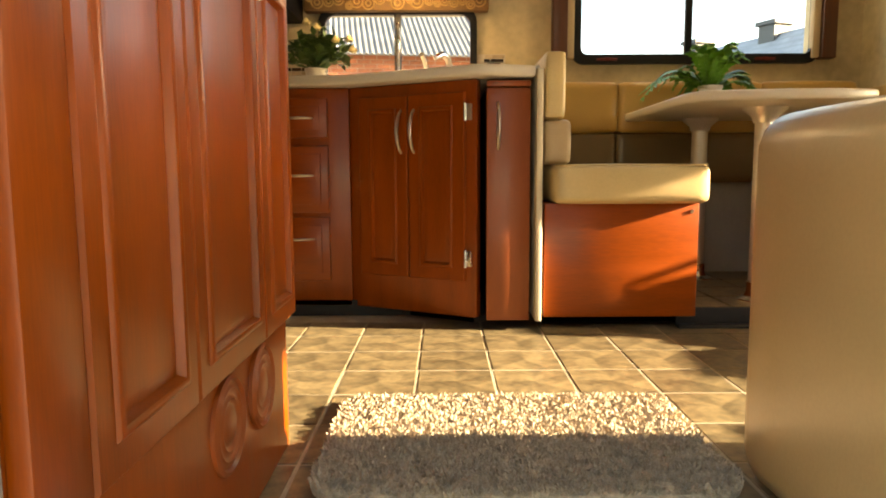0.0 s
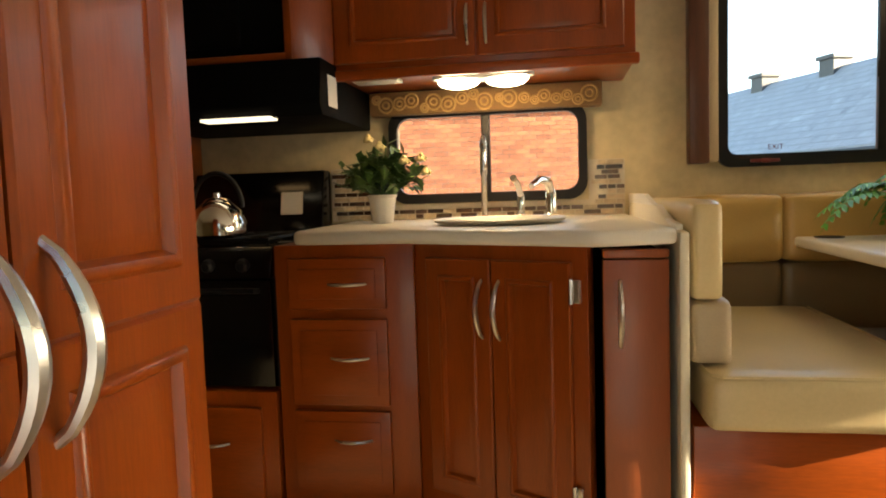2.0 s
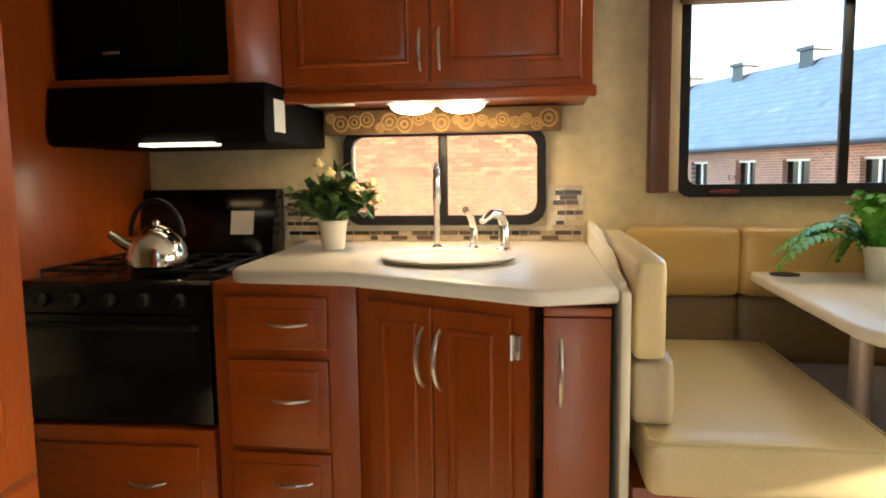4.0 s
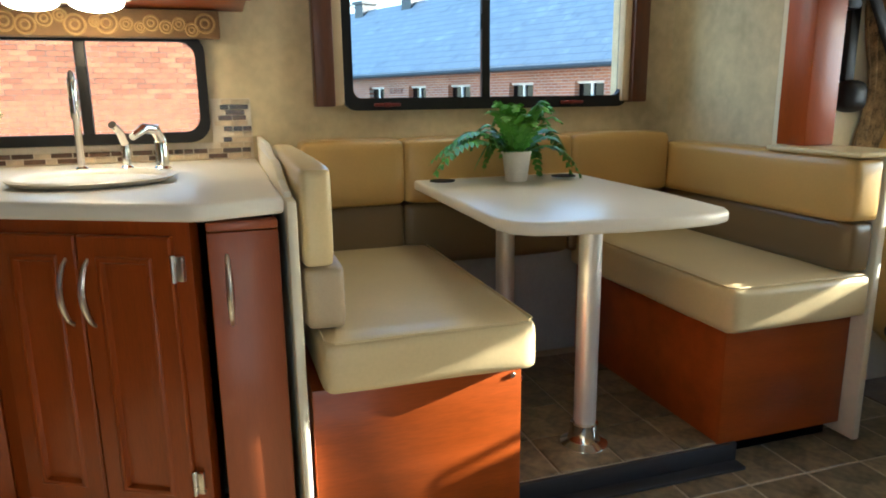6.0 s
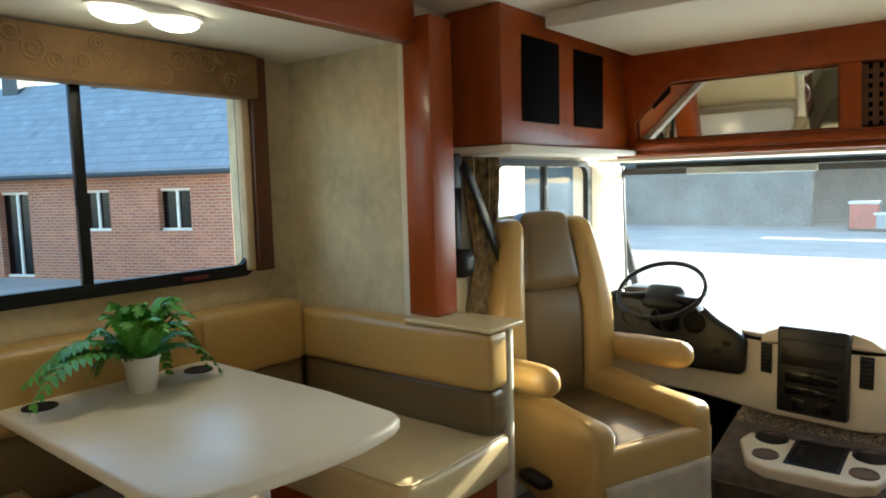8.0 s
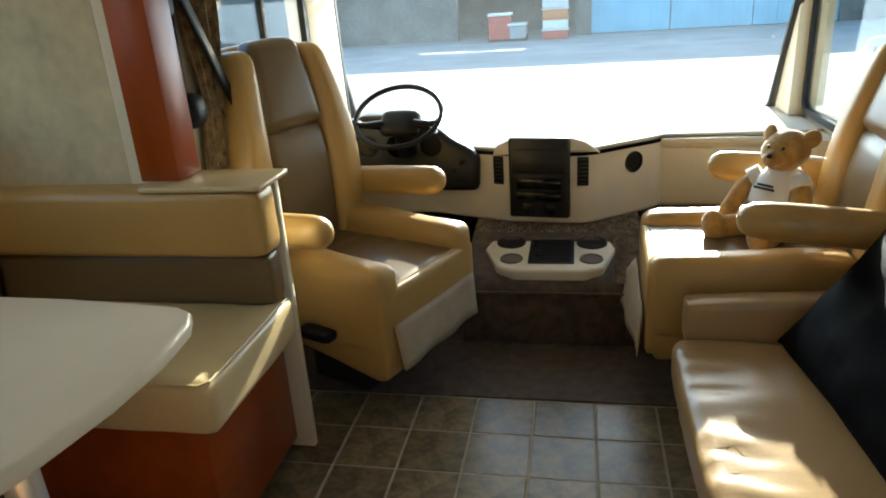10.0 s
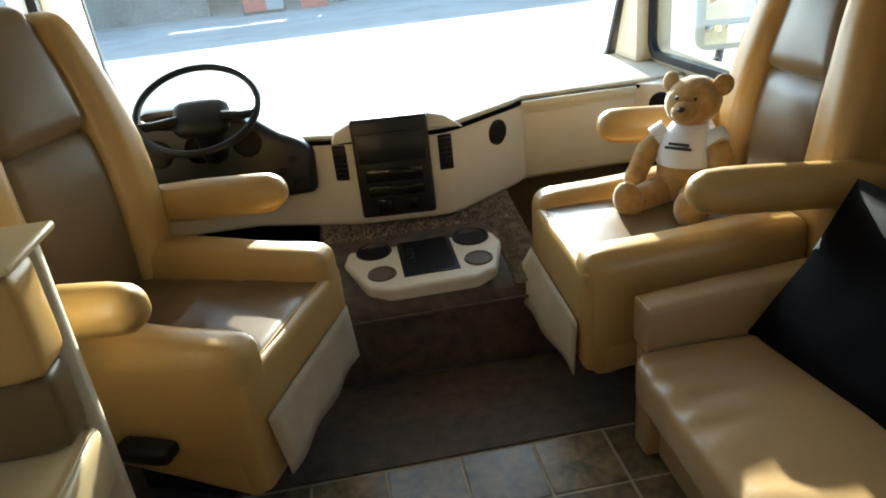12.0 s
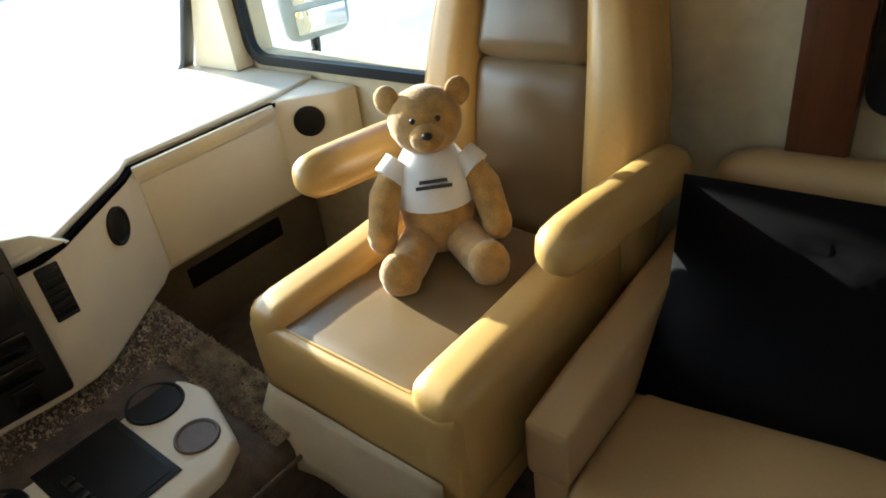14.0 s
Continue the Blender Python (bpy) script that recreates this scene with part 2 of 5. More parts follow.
def tube(points, r, seg=10, closed=False, taper=None):
    bm = bmesh.new()
    pts = [Vector(p) for p in points]
    rings = []
    n = len(pts)
    u = None
    for i, p in enumerate(pts):
        a = pts[(i - 1) % n] if closed or i else p
        b = pts[(i + 1) % n] if closed or i < n - 1 else p
        d = (b - a).normalized()
        if u is None:
            u = d.cross(Vector((0, 0, 1)) if abs(d.z) < 0.9 else Vector((0, 1, 0)))
        u = (u - d * u.dot(d)).normalized()
        w = d.cross(u)
        k = r * (taper[i] if taper else 1)
        rings.append([bm.verts.new(p + (u * math.cos(t) + w * math.sin(t)) * k) for t in (2 * math.pi * j / seg for j in range(seg))])
    for i in range(n if closed else n - 1):
        p, q = rings[i], rings[(i + 1) % n]
        for j in range(seg):
            bm.faces.new((p[j], p[(j + 1) % seg], q[(j + 1) % seg], q[j]))
    if not closed:
        bm.faces.new(rings[0]), bm.faces.new(rings[-1])
    return bm


def lathe(profile, x, y, seg=24, sx=1.0, sy=1.0, turn=0.0):
    """A shape of turning: (radius, z) from one end to the other."""
    bm = bmesh.new()
    rings = []
    for r, z in profile:
        rings.append([bm.verts.new((x + sx * r * math.cos(t) * math.cos(turn) - sy * r * math.sin(t) * math.sin(turn), y + sx * r * math.cos(t) * math.sin(turn) + sy * r * math.sin(t) * math.cos(turn), z)) for t in (2 * math.pi * j / seg for j in range(seg))])
    for p, q in zip(rings, rings[1:]):
        for j in range(seg):
            bm.faces.new((p[j], p[(j + 1) % seg], q[(j + 1) % seg], q[j]))
    bm.faces.new(rings[0]), bm.faces.new(rings[-1])
    return bm


def join(*bms):
    out = bms[0]
    for b in bms[1:]:
        me = bpy.data.meshes.new("tmp")
        b.to_mesh(me)
        b.free()
        out.from_mesh(me)
        bpy.data.meshes.remove(me)
    return out


def moved(bm, m):
    bm.transform(m)
    return bm


def blob(x, y, z, rx, ry, rz, seg=16):
    bm = bmesh.new()
    bmesh.ops.create_uvsphere(bm, u_segments=seg, v_segments=seg // 2 + 2, radius=1)
    bm.transform(Matrix.Translation((x, y, z)) @ Matrix.Diagonal((rx, ry, rz, 1)))
    return bm


def rounded(a0, a1, b0, b1, r, seg=5):
    """The outline of a rectangle with round corners."""
    pts = []
    for ca, cb, s in ((a1 - r, b1 - r, 0), (a0 + r, b1 - r, 90), (a0 + r, b0 + r, 180), (a1 - r, b0 + r, 270)):
        pts += [(ca + r * math.cos(radians(s + 90 * k / seg)), cb + r * math.sin(radians(s + 90 * k / seg))) for k in range(seg + 1)]
    return pts


def ring_frame(a0, a1, b0, b1, w, lo, hi, axis, r=0.05, bottom=None):
    """A window's frame: a rounded ring of width w, between lo and hi along an axis."""
    outer, inner = rounded(a0, a1, b0, b1, r + w * 0.5), rounded(a0 + w, a1 - w, b0 + (bottom or w), b1 - w, r)
    bm = bmesh.new()
    put = {"y": lambda a, b, c: (a, c, b), "x": lambda a, b, c: (c, a, b)}[axis]
    rows = [[bm.verts.new(put(a, b, c)) for a, b in pts] for pts, c in ((outer, lo), (outer, hi), (inner, hi), (inner, lo))]
    n = len(outer)
    for k in range(4):
        p, q = rows[k], rows[(k + 1) % 4]
        for i in range(n):
            bm.faces.new((p[i], p[(i + 1) % n], q[(i + 1) % n], q[i]))
    return bm


def wall_with_holes(u0, u1, w0, w1, holes, lo, hi, axis):
    """A wall of boxes round rectangular openings; u runs along it, w up."""
    us = sorted({u0, u1, *[h[0] for h in holes], *[h[1] for h in holes]})
    ws = sorted({w0, w1, *[h[2] for h in holes], *[h[3] for h in holes]})
    bm = bmesh.new()
    put = {"y": lambda a, b, c: (a, c, b), "x": lambda a, b, c: (c, a, b)}[axis]
    grid = {}

    def solid(i, k):
        if not (0 <= i < len(us) - 1 and 0 <= k < len(ws) - 1):
            return False
        a, b = (us[i] + us[i + 1]) / 2, (ws[k] + ws[k + 1]) / 2
        return not any(h[0] < a < h[1] and h[2] < b < h[3] for h in holes)

    def vert(i, k, c):
        key = (i, k, c)
        if key not in grid:
            grid[key] = bm.verts.new(put(us[i], ws[k], c))
        return grid[key]

    for i in range(len(us) - 1):
        for k in range(len(ws) - 1):
            if not solid(i, k):
                continue
            for c in (lo, hi):
                bm.faces.new([vert(i, k, c), vert(i + 1, k, c), vert(i + 1, k + 1, c), vert(i, k + 1, c)])
            for di, dk, e in ((-1, 0, ((i, k), (i, k + 1))), (1, 0, ((i + 1, k), (i + 1, k + 1))), (0, -1, ((i, k), (i + 1, k))), (0, 1, ((i, k + 1), (i + 1, k + 1)))):
                if not solid(i + di, k + dk):
                    (a, b), (c2, d) = e
                    bm.faces.new([vert(a, b, lo), vert(c2, d, lo), vert(c2, d, hi), vert(a, b, hi)])
    return bm


def panel_door(w, h, t=0.02, stile=0.055):
    """A raised-panel door, local: x 0..w, y 0 front to t back, z 0..h, with a moulded rim round the panel."""
    bm = bmesh.new()

    def ring(d, y):
        return [bm.verts.new(p) for p in ((d, y, d), (w - d, y, d), (w - d, y, h - d), (d, y, h - d))]

    levels = [ring(0, t), ring(0, 0.004), ring(0.004, 0), ring(stile, 0), ring(stile + 0.002, -0.003), ring(stile + 0.005, -0.0055), ring(stile + 0.009, -0.006), ring(stile + 0.013, -0.004), ring(stile + 0.016, 0.003), ring(stile + 0.018, 0.006), ring(stile + 0.030, 0.003), ring(stile + 0.034, 0.0025)]
    for p, q in zip(levels, levels[1:]):
        for i in range(4):
            bm.faces.new((p[i], p[(i + 1) % 4], q[(i + 1) % 4], q[i]))
    bm.faces.new(levels[0]), bm.faces.new(levels[-1])
    return bm


def bow_handle(length, r=0.0055, out=0.03, n=12):
    """A bowed pull, local: along z from 0 to length, bowing towards -y."""
    pts = [(0, 0.0 - out * math.sin(math.pi * k / n) ** 0.8 if 0 < k < n else 0.004, length * k / n) for k in range(n + 1)]
    return tube(pts, r, 8, taper=[0.8 + 0.5 * math.sin(math.pi * k / n) for k in range(n + 1)])


def face_pose(x, y, z, nx, ny):
    """A pose whose -y looks along (nx, ny)."""
    return Matrix.Translation((x, y, z)) @ Matrix.Rotation(math.atan2(nx, -ny), 4, "Z")

# ---- structure ----
S = "structure"
floor = solo("floor", join(box(-2.6, 2.59, 0.95, 2.72, -0.06, -0.0008), box(-2.6, -0.18, 0.42, 0.95, -0.06, -0.003), box(0.70, 2.59, 0.42, 0.95, -0.06, -0.003)), GROUT, "tiled floor with pale grout lines", "floor", kind=S, smooth=False)
slide_floor = solo("slide_floor", join(box(-1.3, 2.22, 2.62, 3.38, 0.0, 0.062), box(1.04, 1.76, 2.40, 2.62, 0.0, 0.062)), GROUT, "raised tiled floor of the dinette bay", "floor", kind=S, smooth=False)
solo("trim_1", join(box(1.0, 1.8, 2.385, 2.399, 0.0, 0.068, 0.003), box(1.0, 1.8, 2.34, 2.385, 0.0, 0.012, 0.003)), RUBBER, "black rubber edge strip of the raised bay floor", "trim", kind=S)
solo("entry_step", join(box(-0.21, 0.72, 0.50, 0.95, -0.28, -0.25, 0.006), box(-0.21, 0.72, 0.945, 0.96, -0.28, -0.004), box(-0.21, 0.72, 0.25, 0.50, -0.53, -0.50, 0.006)), GREYP, "grey steps in the entrance well", "steps", kind=S)
solo("trim_5", box(-1.3, 1.04, 2.60, 2.619, 0.0, 0.062), RUBBER, "black edge under the kitchen cabinets", "trim", kind=S)
solo("carpet", box(2.585, 4.37, 0.42, 2.72, -0.06, 0.006), CARPET, "worn brown carpet of the cab floor", "carpet", kind=S, smooth=False)
solo("ceiling", box(-2.6, 3.96, 0.36, 2.78, 2.02, 2.08), CEIL, "cream vinyl ceiling of the coach", "ceiling", kind=S, smooth=False)
solo("slide_ceiling", box(-1.36, 2.26, 2.78, 3.44, 1.9, 1.96), CEIL, "cream ceiling of the slide-out bay", "ceiling", kind=S, smooth=False)
solo("wall_south", wall_with_holes(-2.6, 4.1, -0.6, 2.02, [(-0.71, 0.64, -0.6, 1.80), (0.95, 2.17, 0.82, 1.5), (2.95, 4.01, 0.77, 1.46)], 0.36, 0.42, "y"), WALLP, "beige wall with the entrance and two windows", "wall", kind=S, smooth=False)
solo("wall_north", wall_with_holes(-2.6, 3.93, -0.06, 2.02, [(-1.3, 2.2, -0.06, 1.9), (2.68, 3.50, 0.86, 1.48)], 2.72, 2.78, "y"), CREAM, "cream side wall with the driver's window", "wall", kind=S, smooth=False)
solo("slide_wall", wall_with_holes(-1.36, 2.26, 0.0, 1.9, [(-0.40, 0.31, 1.0, 1.31), (0.83, 1.95, 1.10, 1.80)], 3.38, 3.44, "y"), WALLP, "mottled beige papered wall with two windows", "wall", kind=S, smooth=False)
solo("slide_wall_front", box(2.2, 2.26, 2.781, 3.38, 0.0, 1.9), WALLP, "mottled beige papered end wall of the bay", "wall", kind=S, smooth=False)
solo("slide_wall_rear", box(-1.36, -1.3, 2.781, 3.38, 0.0, 1.9), WALLP, "beige papered end wall of the bay", "wall", kind=S, smooth=False)
solo("wall_west", box(-2.66, -2.6, 0.36, 2.78, -0.06, 2.08), WALLP, "beige rear partition wall", "wall", kind=S, smooth=False)
solo("wall_front", box(4.37, 4.43, 0.36, 2.78, -0.6, 0.70), CREAM, "front wall below the windscreen", "wall", kind=S, smooth=False)
solo("cab_side_wall", join(prism([(4.1, -0.06), (4.37, -0.06), (4.37, 0.72), (4.1, 1.2)], 0.36, 0.42, "y"), prism([(3.93, -0.06), (4.37, -0.06), (4.37, 0.70), (3.93, 0.70)], 2.72, 2.78, "y")), CREAM, "cream cab corner panels", "wall", kind=S, smooth=False)
solo("pillar", join(prism([(4.055, 0.72), (4.30, 0.72), (4.00, 1.47), (4.055, 1.30)], 0.423, 0.50, "y", 0.008), prism([(3.53, 0.72), (3.945, 0.72), (3.89, 1.47), (3.53, 1.47)], 2.69, 2.718, "y", 0.008)), CREAM, "cream windscreen pillars", "pillar", kind=S)

# slide-out fascia of cherry wood
solo("trim_2", box(2.16, 2.28, 2.60, 2.72, 0.945, 1.96, 0.004), WOOD, "cherry wood post at the end of the dinette bay", "trim", kind=S)
solo("trim_3", box(-1.4, 2.16, 2.66, 2.72, 1.875, 2.019, 0.004), WOODH, "cherry wood fascia over the dinette bay", "trim", kind=S)

# ---- windows ----
def window(name, u0, u1, w0, w1, at, axis, splits, fw=0.035, bottom=None, r=0.04, side=-1, label="black-framed window with sliding panes", glass=GLASS):
    c = ((u0 + u1) / 2, at, w0) if axis == "y" else (at, (u0 + u1) / 2, w0)
    win = thing(name, c, label, "window", kind=S)
    lo, hi = sorted((at, at + side * 0.028))
    part("window_frame", ring_frame(u0, u1, w0, w1, fw, lo, hi, axis, r, bottom), BLACK, win)
    edges = [u0 + fw * 0.8] + splits + [u1 - fw * 0.8]
    for s in splits:
        part("mullion", box(s - 0.017, s + 0.017, lo + 0.003, hi - 0.003, w0 + fw * 0.6, w1 - fw * 0.6, 0.003), BLACK, win)
    for a, b in zip(edges, edges[1:]):
        mid = (lo + hi) / 2
        pane = part("pane", box(a, b, mid + 0.001, mid + 0.005, w0 + (bottom or fw) * 0.8, w1 - fw * 0.8), glass, win, "clear window glass" if glass is GLASS else "dark tinted glass", smooth=False)
        pane.visible_shadow = glass is not GLASS
    return win


window("window_1", -0.425, 0.335, 0.972, 1.335, 3.38, "y", [-0.045], 0.032, 0.036, 0.05)
w2 = window("window_2", 0.80, 1.977, 1.068, 1.83, 3.38, "y", [1.352], 0.036, 0.045, 0.03)
part("latch", box(1.326, 1.336, 3.345, 3.353, 1.36, 1.42, 0.003), BLACK, w2)
window("window_3", 2.66, 3.52, 0.84, 1.495, 2.72, "y", [3.08], 0.03, None, 0.05, label="black-framed driver's side window")
window("window_4", 2.93, 4.05, 0.735, 1.475, 0.42, "y", [], 0.032, None, 0.06, side=1, label="black-framed passenger's side window")
window("window_5", 0.93, 2.195, 0.79, 1.52, 0.42, "y", [1.55], 0.036, None, 0.03, side=1, label="black-framed tinted window behind the sofa", glass=TINTED)

ws = thing("windscreen", (4.15, 1.62, 0.72), "wide raked windscreen with a black rubber seal", "windscreen", kind=S)
rake = math.atan2(4.35 - 3.95, 1.46 - 0.71)
WSM = Matrix.Translation((4.35, 1.615, 0.71)) @ Matrix.Rotation(-rake, 4, "Y")
part("side_seal", prism([(3.947, 0.72), (3.975, 0.72), (3.92, 1.47), (3.892, 1.47)], 2.688, 2.719, "y", 0.004), RUBBER, ws)
part("seal", moved(ring_frame(-1.13, 1.20, -0.065, 0.85, 0.04, -0.012, 0.012, "x", 0.06), WSM), RUBBER, ws)
p = part("pane", moved(box(-0.002, 0.002, -1.10, 1.17, 0.0, 0.83), WSM), VEILED, ws, "windscreen glass with a faint glare haze mixed in", smooth=False)
p.visible_shadow = False

# open door added out of view; it keeps the sun off the jamb
ed = thing("added_shade_door", (0.74, 0.2, -0.45), "unseen white entrance door, added standing open to shade the jamb", "door", kind=S)
part("leaf", box(0.715, 0.755, -0.43, 0.355, -0.45, 1.42, 0.012), WHITEP, ed)
part("inner_panel", box(0.708, 0.716, -0.37, 0.29, -0.38, 0.55, 0.006), CREAM, ed)
pn = part("pane", box(0.706, 0.714, -0.31, 0.23, 0.70, 1.30, 0.01), BLACKG, ed, "dark tinted door glass")
part("door_handle", tube([(0.70, -0.33, 0.45), (0.67, -0.33, 0.47), (0.67, -0.33, 0.58), (0.70, -0.33, 0.60)], 0.01, 8), BLACK, ed)

# ---- pantry by the entrance ----
pantry = thing("pantry", (-0.42, 0.98, 0), "tall cherry wood pantry with raised-panel doors and round floor vents", "cabinet")
part("body", box(-0.70, -0.152, 0.452, 1.337, 0.262, 2.0, 0.003), WOOD, pantry)
part("base", box(-0.70, -0.152, 0.452, 1.337, -0.28, 0.262, 0.002), WOOD, pantry)
for y0, y1, hy in ((0.541, 0.788, 0), (0.792, 1.104, 1.079), (1.108, 1.335, 1.131)):
    door = part("door", join(moved(panel_door(y1 - y0, 0.63, 0.02, 0.036), face_pose(-0.130, y0, 0.275, 1, 0)), moved(panel_door(y1 - y0, 1.08, 0.02, 0.036), face_pose(-0.130, y0, 0.905, 1, 0))), WOOD, pantry)
    if hy:
        part("handle", moved(bow_handle(0.145, 0.006, 0.034), face_pose(-0.131, hy, 0.834, 1, 0)), NICKEL, door, "bowed satin nickel handle")
part("side_stile", box(-0.152, -0.131, 0.454, 0.537, 0.275, 1.985, 0.003), WOOD, pantry)
for yv in (0.95, 1.135):
    part("vent", moved(lathe([(0.074, 0.0), (0.074, 0.006), (0.068, 0.009), (0.064, 0.004), (0.058, 0.004), (0.054, 0.007), (0.049, 0.004), (0.043, 0.004), (0.039, 0.007), (0.034, 0.004), (0.028, 0.004), (0.024, 0.007), (0.0001, 0.007)], 0, 0, 28), Matrix.Translation((-0.152, yv, 0.188)) @ Matrix.Rotation(radians(90), 4, "Y")), WOODR, pantry, "round wooden vent cover with rings")
solo("trim_4", box(-0.71, -0.150, 0.39, 0.451, -0.6, 1.95, 0.004), mat("grey_jamb", (0.36, 0.38, 0.37), 0.5), "grey jamb of the entrance door", "trim", kind=S)

# ---- kitchen ----
CT = [(-0.585, 3.378), (-0.545, 2.64), (-0.53, 2.585), (-0.50, 2.56), (-0.19, 2.525), (0.285, 2.285), (0.315, 2.28), (0.482, 2.33), (0.482, 3.378)]
counter = thing("kitchen_counter", (-0.05, 2.9, 0.87), "cream laminate worktop with an angled front edge", "worktop")
top = prism(CT, 0.872, 0.91, "z")
bevel(top, 0.012, 3, [e for e in top.edges if abs(e.verts[0].co.z - e.verts[1].co.z) < 1e-5])
part("top", top, COUNTER, counter)
part("end_lip", prism([(2.37, 0.872), (3.378, 0.872), (3.378, 0.985), (2.95, 0.985), (2.55, 0.925), (2.37, 0.915)], 0.487, 0.503, "x", 0.003), COUNTER, counter)

drawers = thing("drawer_cabinet", (-0.39, 2.98, 0), "cherry wood drawer unit with three drawers", "cabinet")
part("body", box(-0.60, -0.185, 2.60, 3.37, 0.04, 0.87, 0.003), WOOD, drawers)
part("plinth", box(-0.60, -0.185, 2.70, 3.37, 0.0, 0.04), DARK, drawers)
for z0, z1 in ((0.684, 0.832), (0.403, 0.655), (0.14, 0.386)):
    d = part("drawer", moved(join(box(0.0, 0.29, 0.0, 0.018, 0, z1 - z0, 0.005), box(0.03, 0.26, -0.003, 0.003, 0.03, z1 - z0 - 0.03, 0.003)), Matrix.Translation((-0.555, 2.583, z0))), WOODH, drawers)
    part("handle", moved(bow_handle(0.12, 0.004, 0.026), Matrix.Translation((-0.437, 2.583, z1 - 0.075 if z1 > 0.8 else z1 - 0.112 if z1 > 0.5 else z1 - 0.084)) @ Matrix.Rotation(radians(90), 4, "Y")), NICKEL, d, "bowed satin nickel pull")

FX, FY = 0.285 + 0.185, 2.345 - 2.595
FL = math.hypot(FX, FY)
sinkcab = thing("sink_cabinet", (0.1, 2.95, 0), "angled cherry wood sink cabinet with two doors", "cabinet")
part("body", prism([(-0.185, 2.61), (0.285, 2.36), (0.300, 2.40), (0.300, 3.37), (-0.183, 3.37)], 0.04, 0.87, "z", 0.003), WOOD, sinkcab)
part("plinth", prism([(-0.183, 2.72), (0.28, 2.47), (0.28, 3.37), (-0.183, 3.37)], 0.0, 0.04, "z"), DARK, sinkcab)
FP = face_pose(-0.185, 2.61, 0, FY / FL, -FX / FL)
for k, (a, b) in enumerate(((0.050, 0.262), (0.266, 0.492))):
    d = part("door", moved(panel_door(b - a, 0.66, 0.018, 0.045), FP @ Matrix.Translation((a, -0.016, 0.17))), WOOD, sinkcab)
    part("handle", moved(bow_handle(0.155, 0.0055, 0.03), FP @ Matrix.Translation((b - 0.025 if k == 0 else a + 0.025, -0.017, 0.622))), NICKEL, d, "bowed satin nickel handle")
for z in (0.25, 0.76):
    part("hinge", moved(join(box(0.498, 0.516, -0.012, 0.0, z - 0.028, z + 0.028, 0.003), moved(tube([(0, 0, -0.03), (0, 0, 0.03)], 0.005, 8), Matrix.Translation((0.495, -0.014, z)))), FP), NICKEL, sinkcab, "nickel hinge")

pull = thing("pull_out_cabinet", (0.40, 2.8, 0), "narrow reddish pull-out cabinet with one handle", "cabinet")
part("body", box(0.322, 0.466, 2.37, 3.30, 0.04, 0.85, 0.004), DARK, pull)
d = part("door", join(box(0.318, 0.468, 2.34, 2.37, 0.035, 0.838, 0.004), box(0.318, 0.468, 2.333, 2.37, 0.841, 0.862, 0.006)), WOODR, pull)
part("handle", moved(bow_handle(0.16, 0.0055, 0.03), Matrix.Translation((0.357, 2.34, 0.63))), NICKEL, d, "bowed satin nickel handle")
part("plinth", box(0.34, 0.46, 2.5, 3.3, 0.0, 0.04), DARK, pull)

# sink, taps
sink = thing("sink", (0.045, 2.79, 0.91), "oval cream basin set into the worktop", "sink")
part("rim", lathe([(0.175, 0.911), (0.195, 0.918), (0.205, 0.925), (0.195, 0.929), (0.180, 0.925), (0.172, 0.915), (0.150, 0.913)], 0.045, 2.79, 40, 1.0, 0.93, radians(-15)), COUNTER, sink)
part("bowl", lathe([(0.173, 0.914), (0.160, 0.912), (0.10, 0.9115), (0.02, 0.911)], 0.045, 2.79, 40, 1.0, 0.93, radians(-15)), POT, sink)
tap = thing("tall_tap", (-0.025, 3.05, 0.91), "slim tall chrome filter tap", "tap")
part("stem", lathe([(0.022, 0.91), (0.02, 0.92), (0.011, 0.93), (0.010, 1.06), (0.014, 1.07), (0.013, 1.17), (0.009, 1.19), (0.004, 1.2)], -0.025, 3.05, 16), CHROME, tap)
faucet = thing("faucet", (0.16, 2.99, 0.91), "chrome kitchen mixer with a side sprayer", "tap")
part("sprayer", join(lathe([(0.020, 0.91), (0.018, 0.925), (0.012, 0.93), (0.014, 0.98), (0.010, 1.0)], 0.10, 3.02, 14), tube([(0.10, 3.02, 0.99), (0.092, 2.99, 1.03), (0.08, 2.95, 1.05)], 0.011, 10)), CHROME, faucet)
part("body", join(lathe([(0.026, 0.91), (0.024, 0.925), (0.018, 0.93), (0.018, 0.99), (0.014, 1.01)], 0.20, 2.97, 16), tube([(0.20, 2.97, 1.0), (0.19, 2.94, 1.035), (0.165, 2.90, 1.04), (0.14, 2.85, 1.02)], 0.014, 12, taper=[1, 1.1, 1.0, 0.7])), CHROME, faucet)

# upper cabinet, valance, lamp
upper = thing("upper_cabinet", (-0.05, 3.2, 1.40), "cherry wood upper cabinet with two doors", "cabinet")
part("body", box(-0.60, 0.47, 2.96, 3.378, 1.405, 1.899, 0.003), WOOD, upper)
part("rail", box(-0.61, 0.482, 2.945, 2.975, 1.39, 1.425, 0.008), WOODH, upper)
for a, b in ((-0.50, -0.03), (-0.022, 0.435)):
    d = part("door", moved(panel_door(b - a, 0.44, 0.018, 0.055), Matrix.Translation((a, 2.942, 1.445))), WOOD, upper)
    part("handle", moved(bow_handle(0.13, 0.005, 0.028), Matrix.Translation((-0.055 if a < -0.1 else 0.005, 2.942, 1.48))), NICKEL, d, "bowed satin nickel handle")


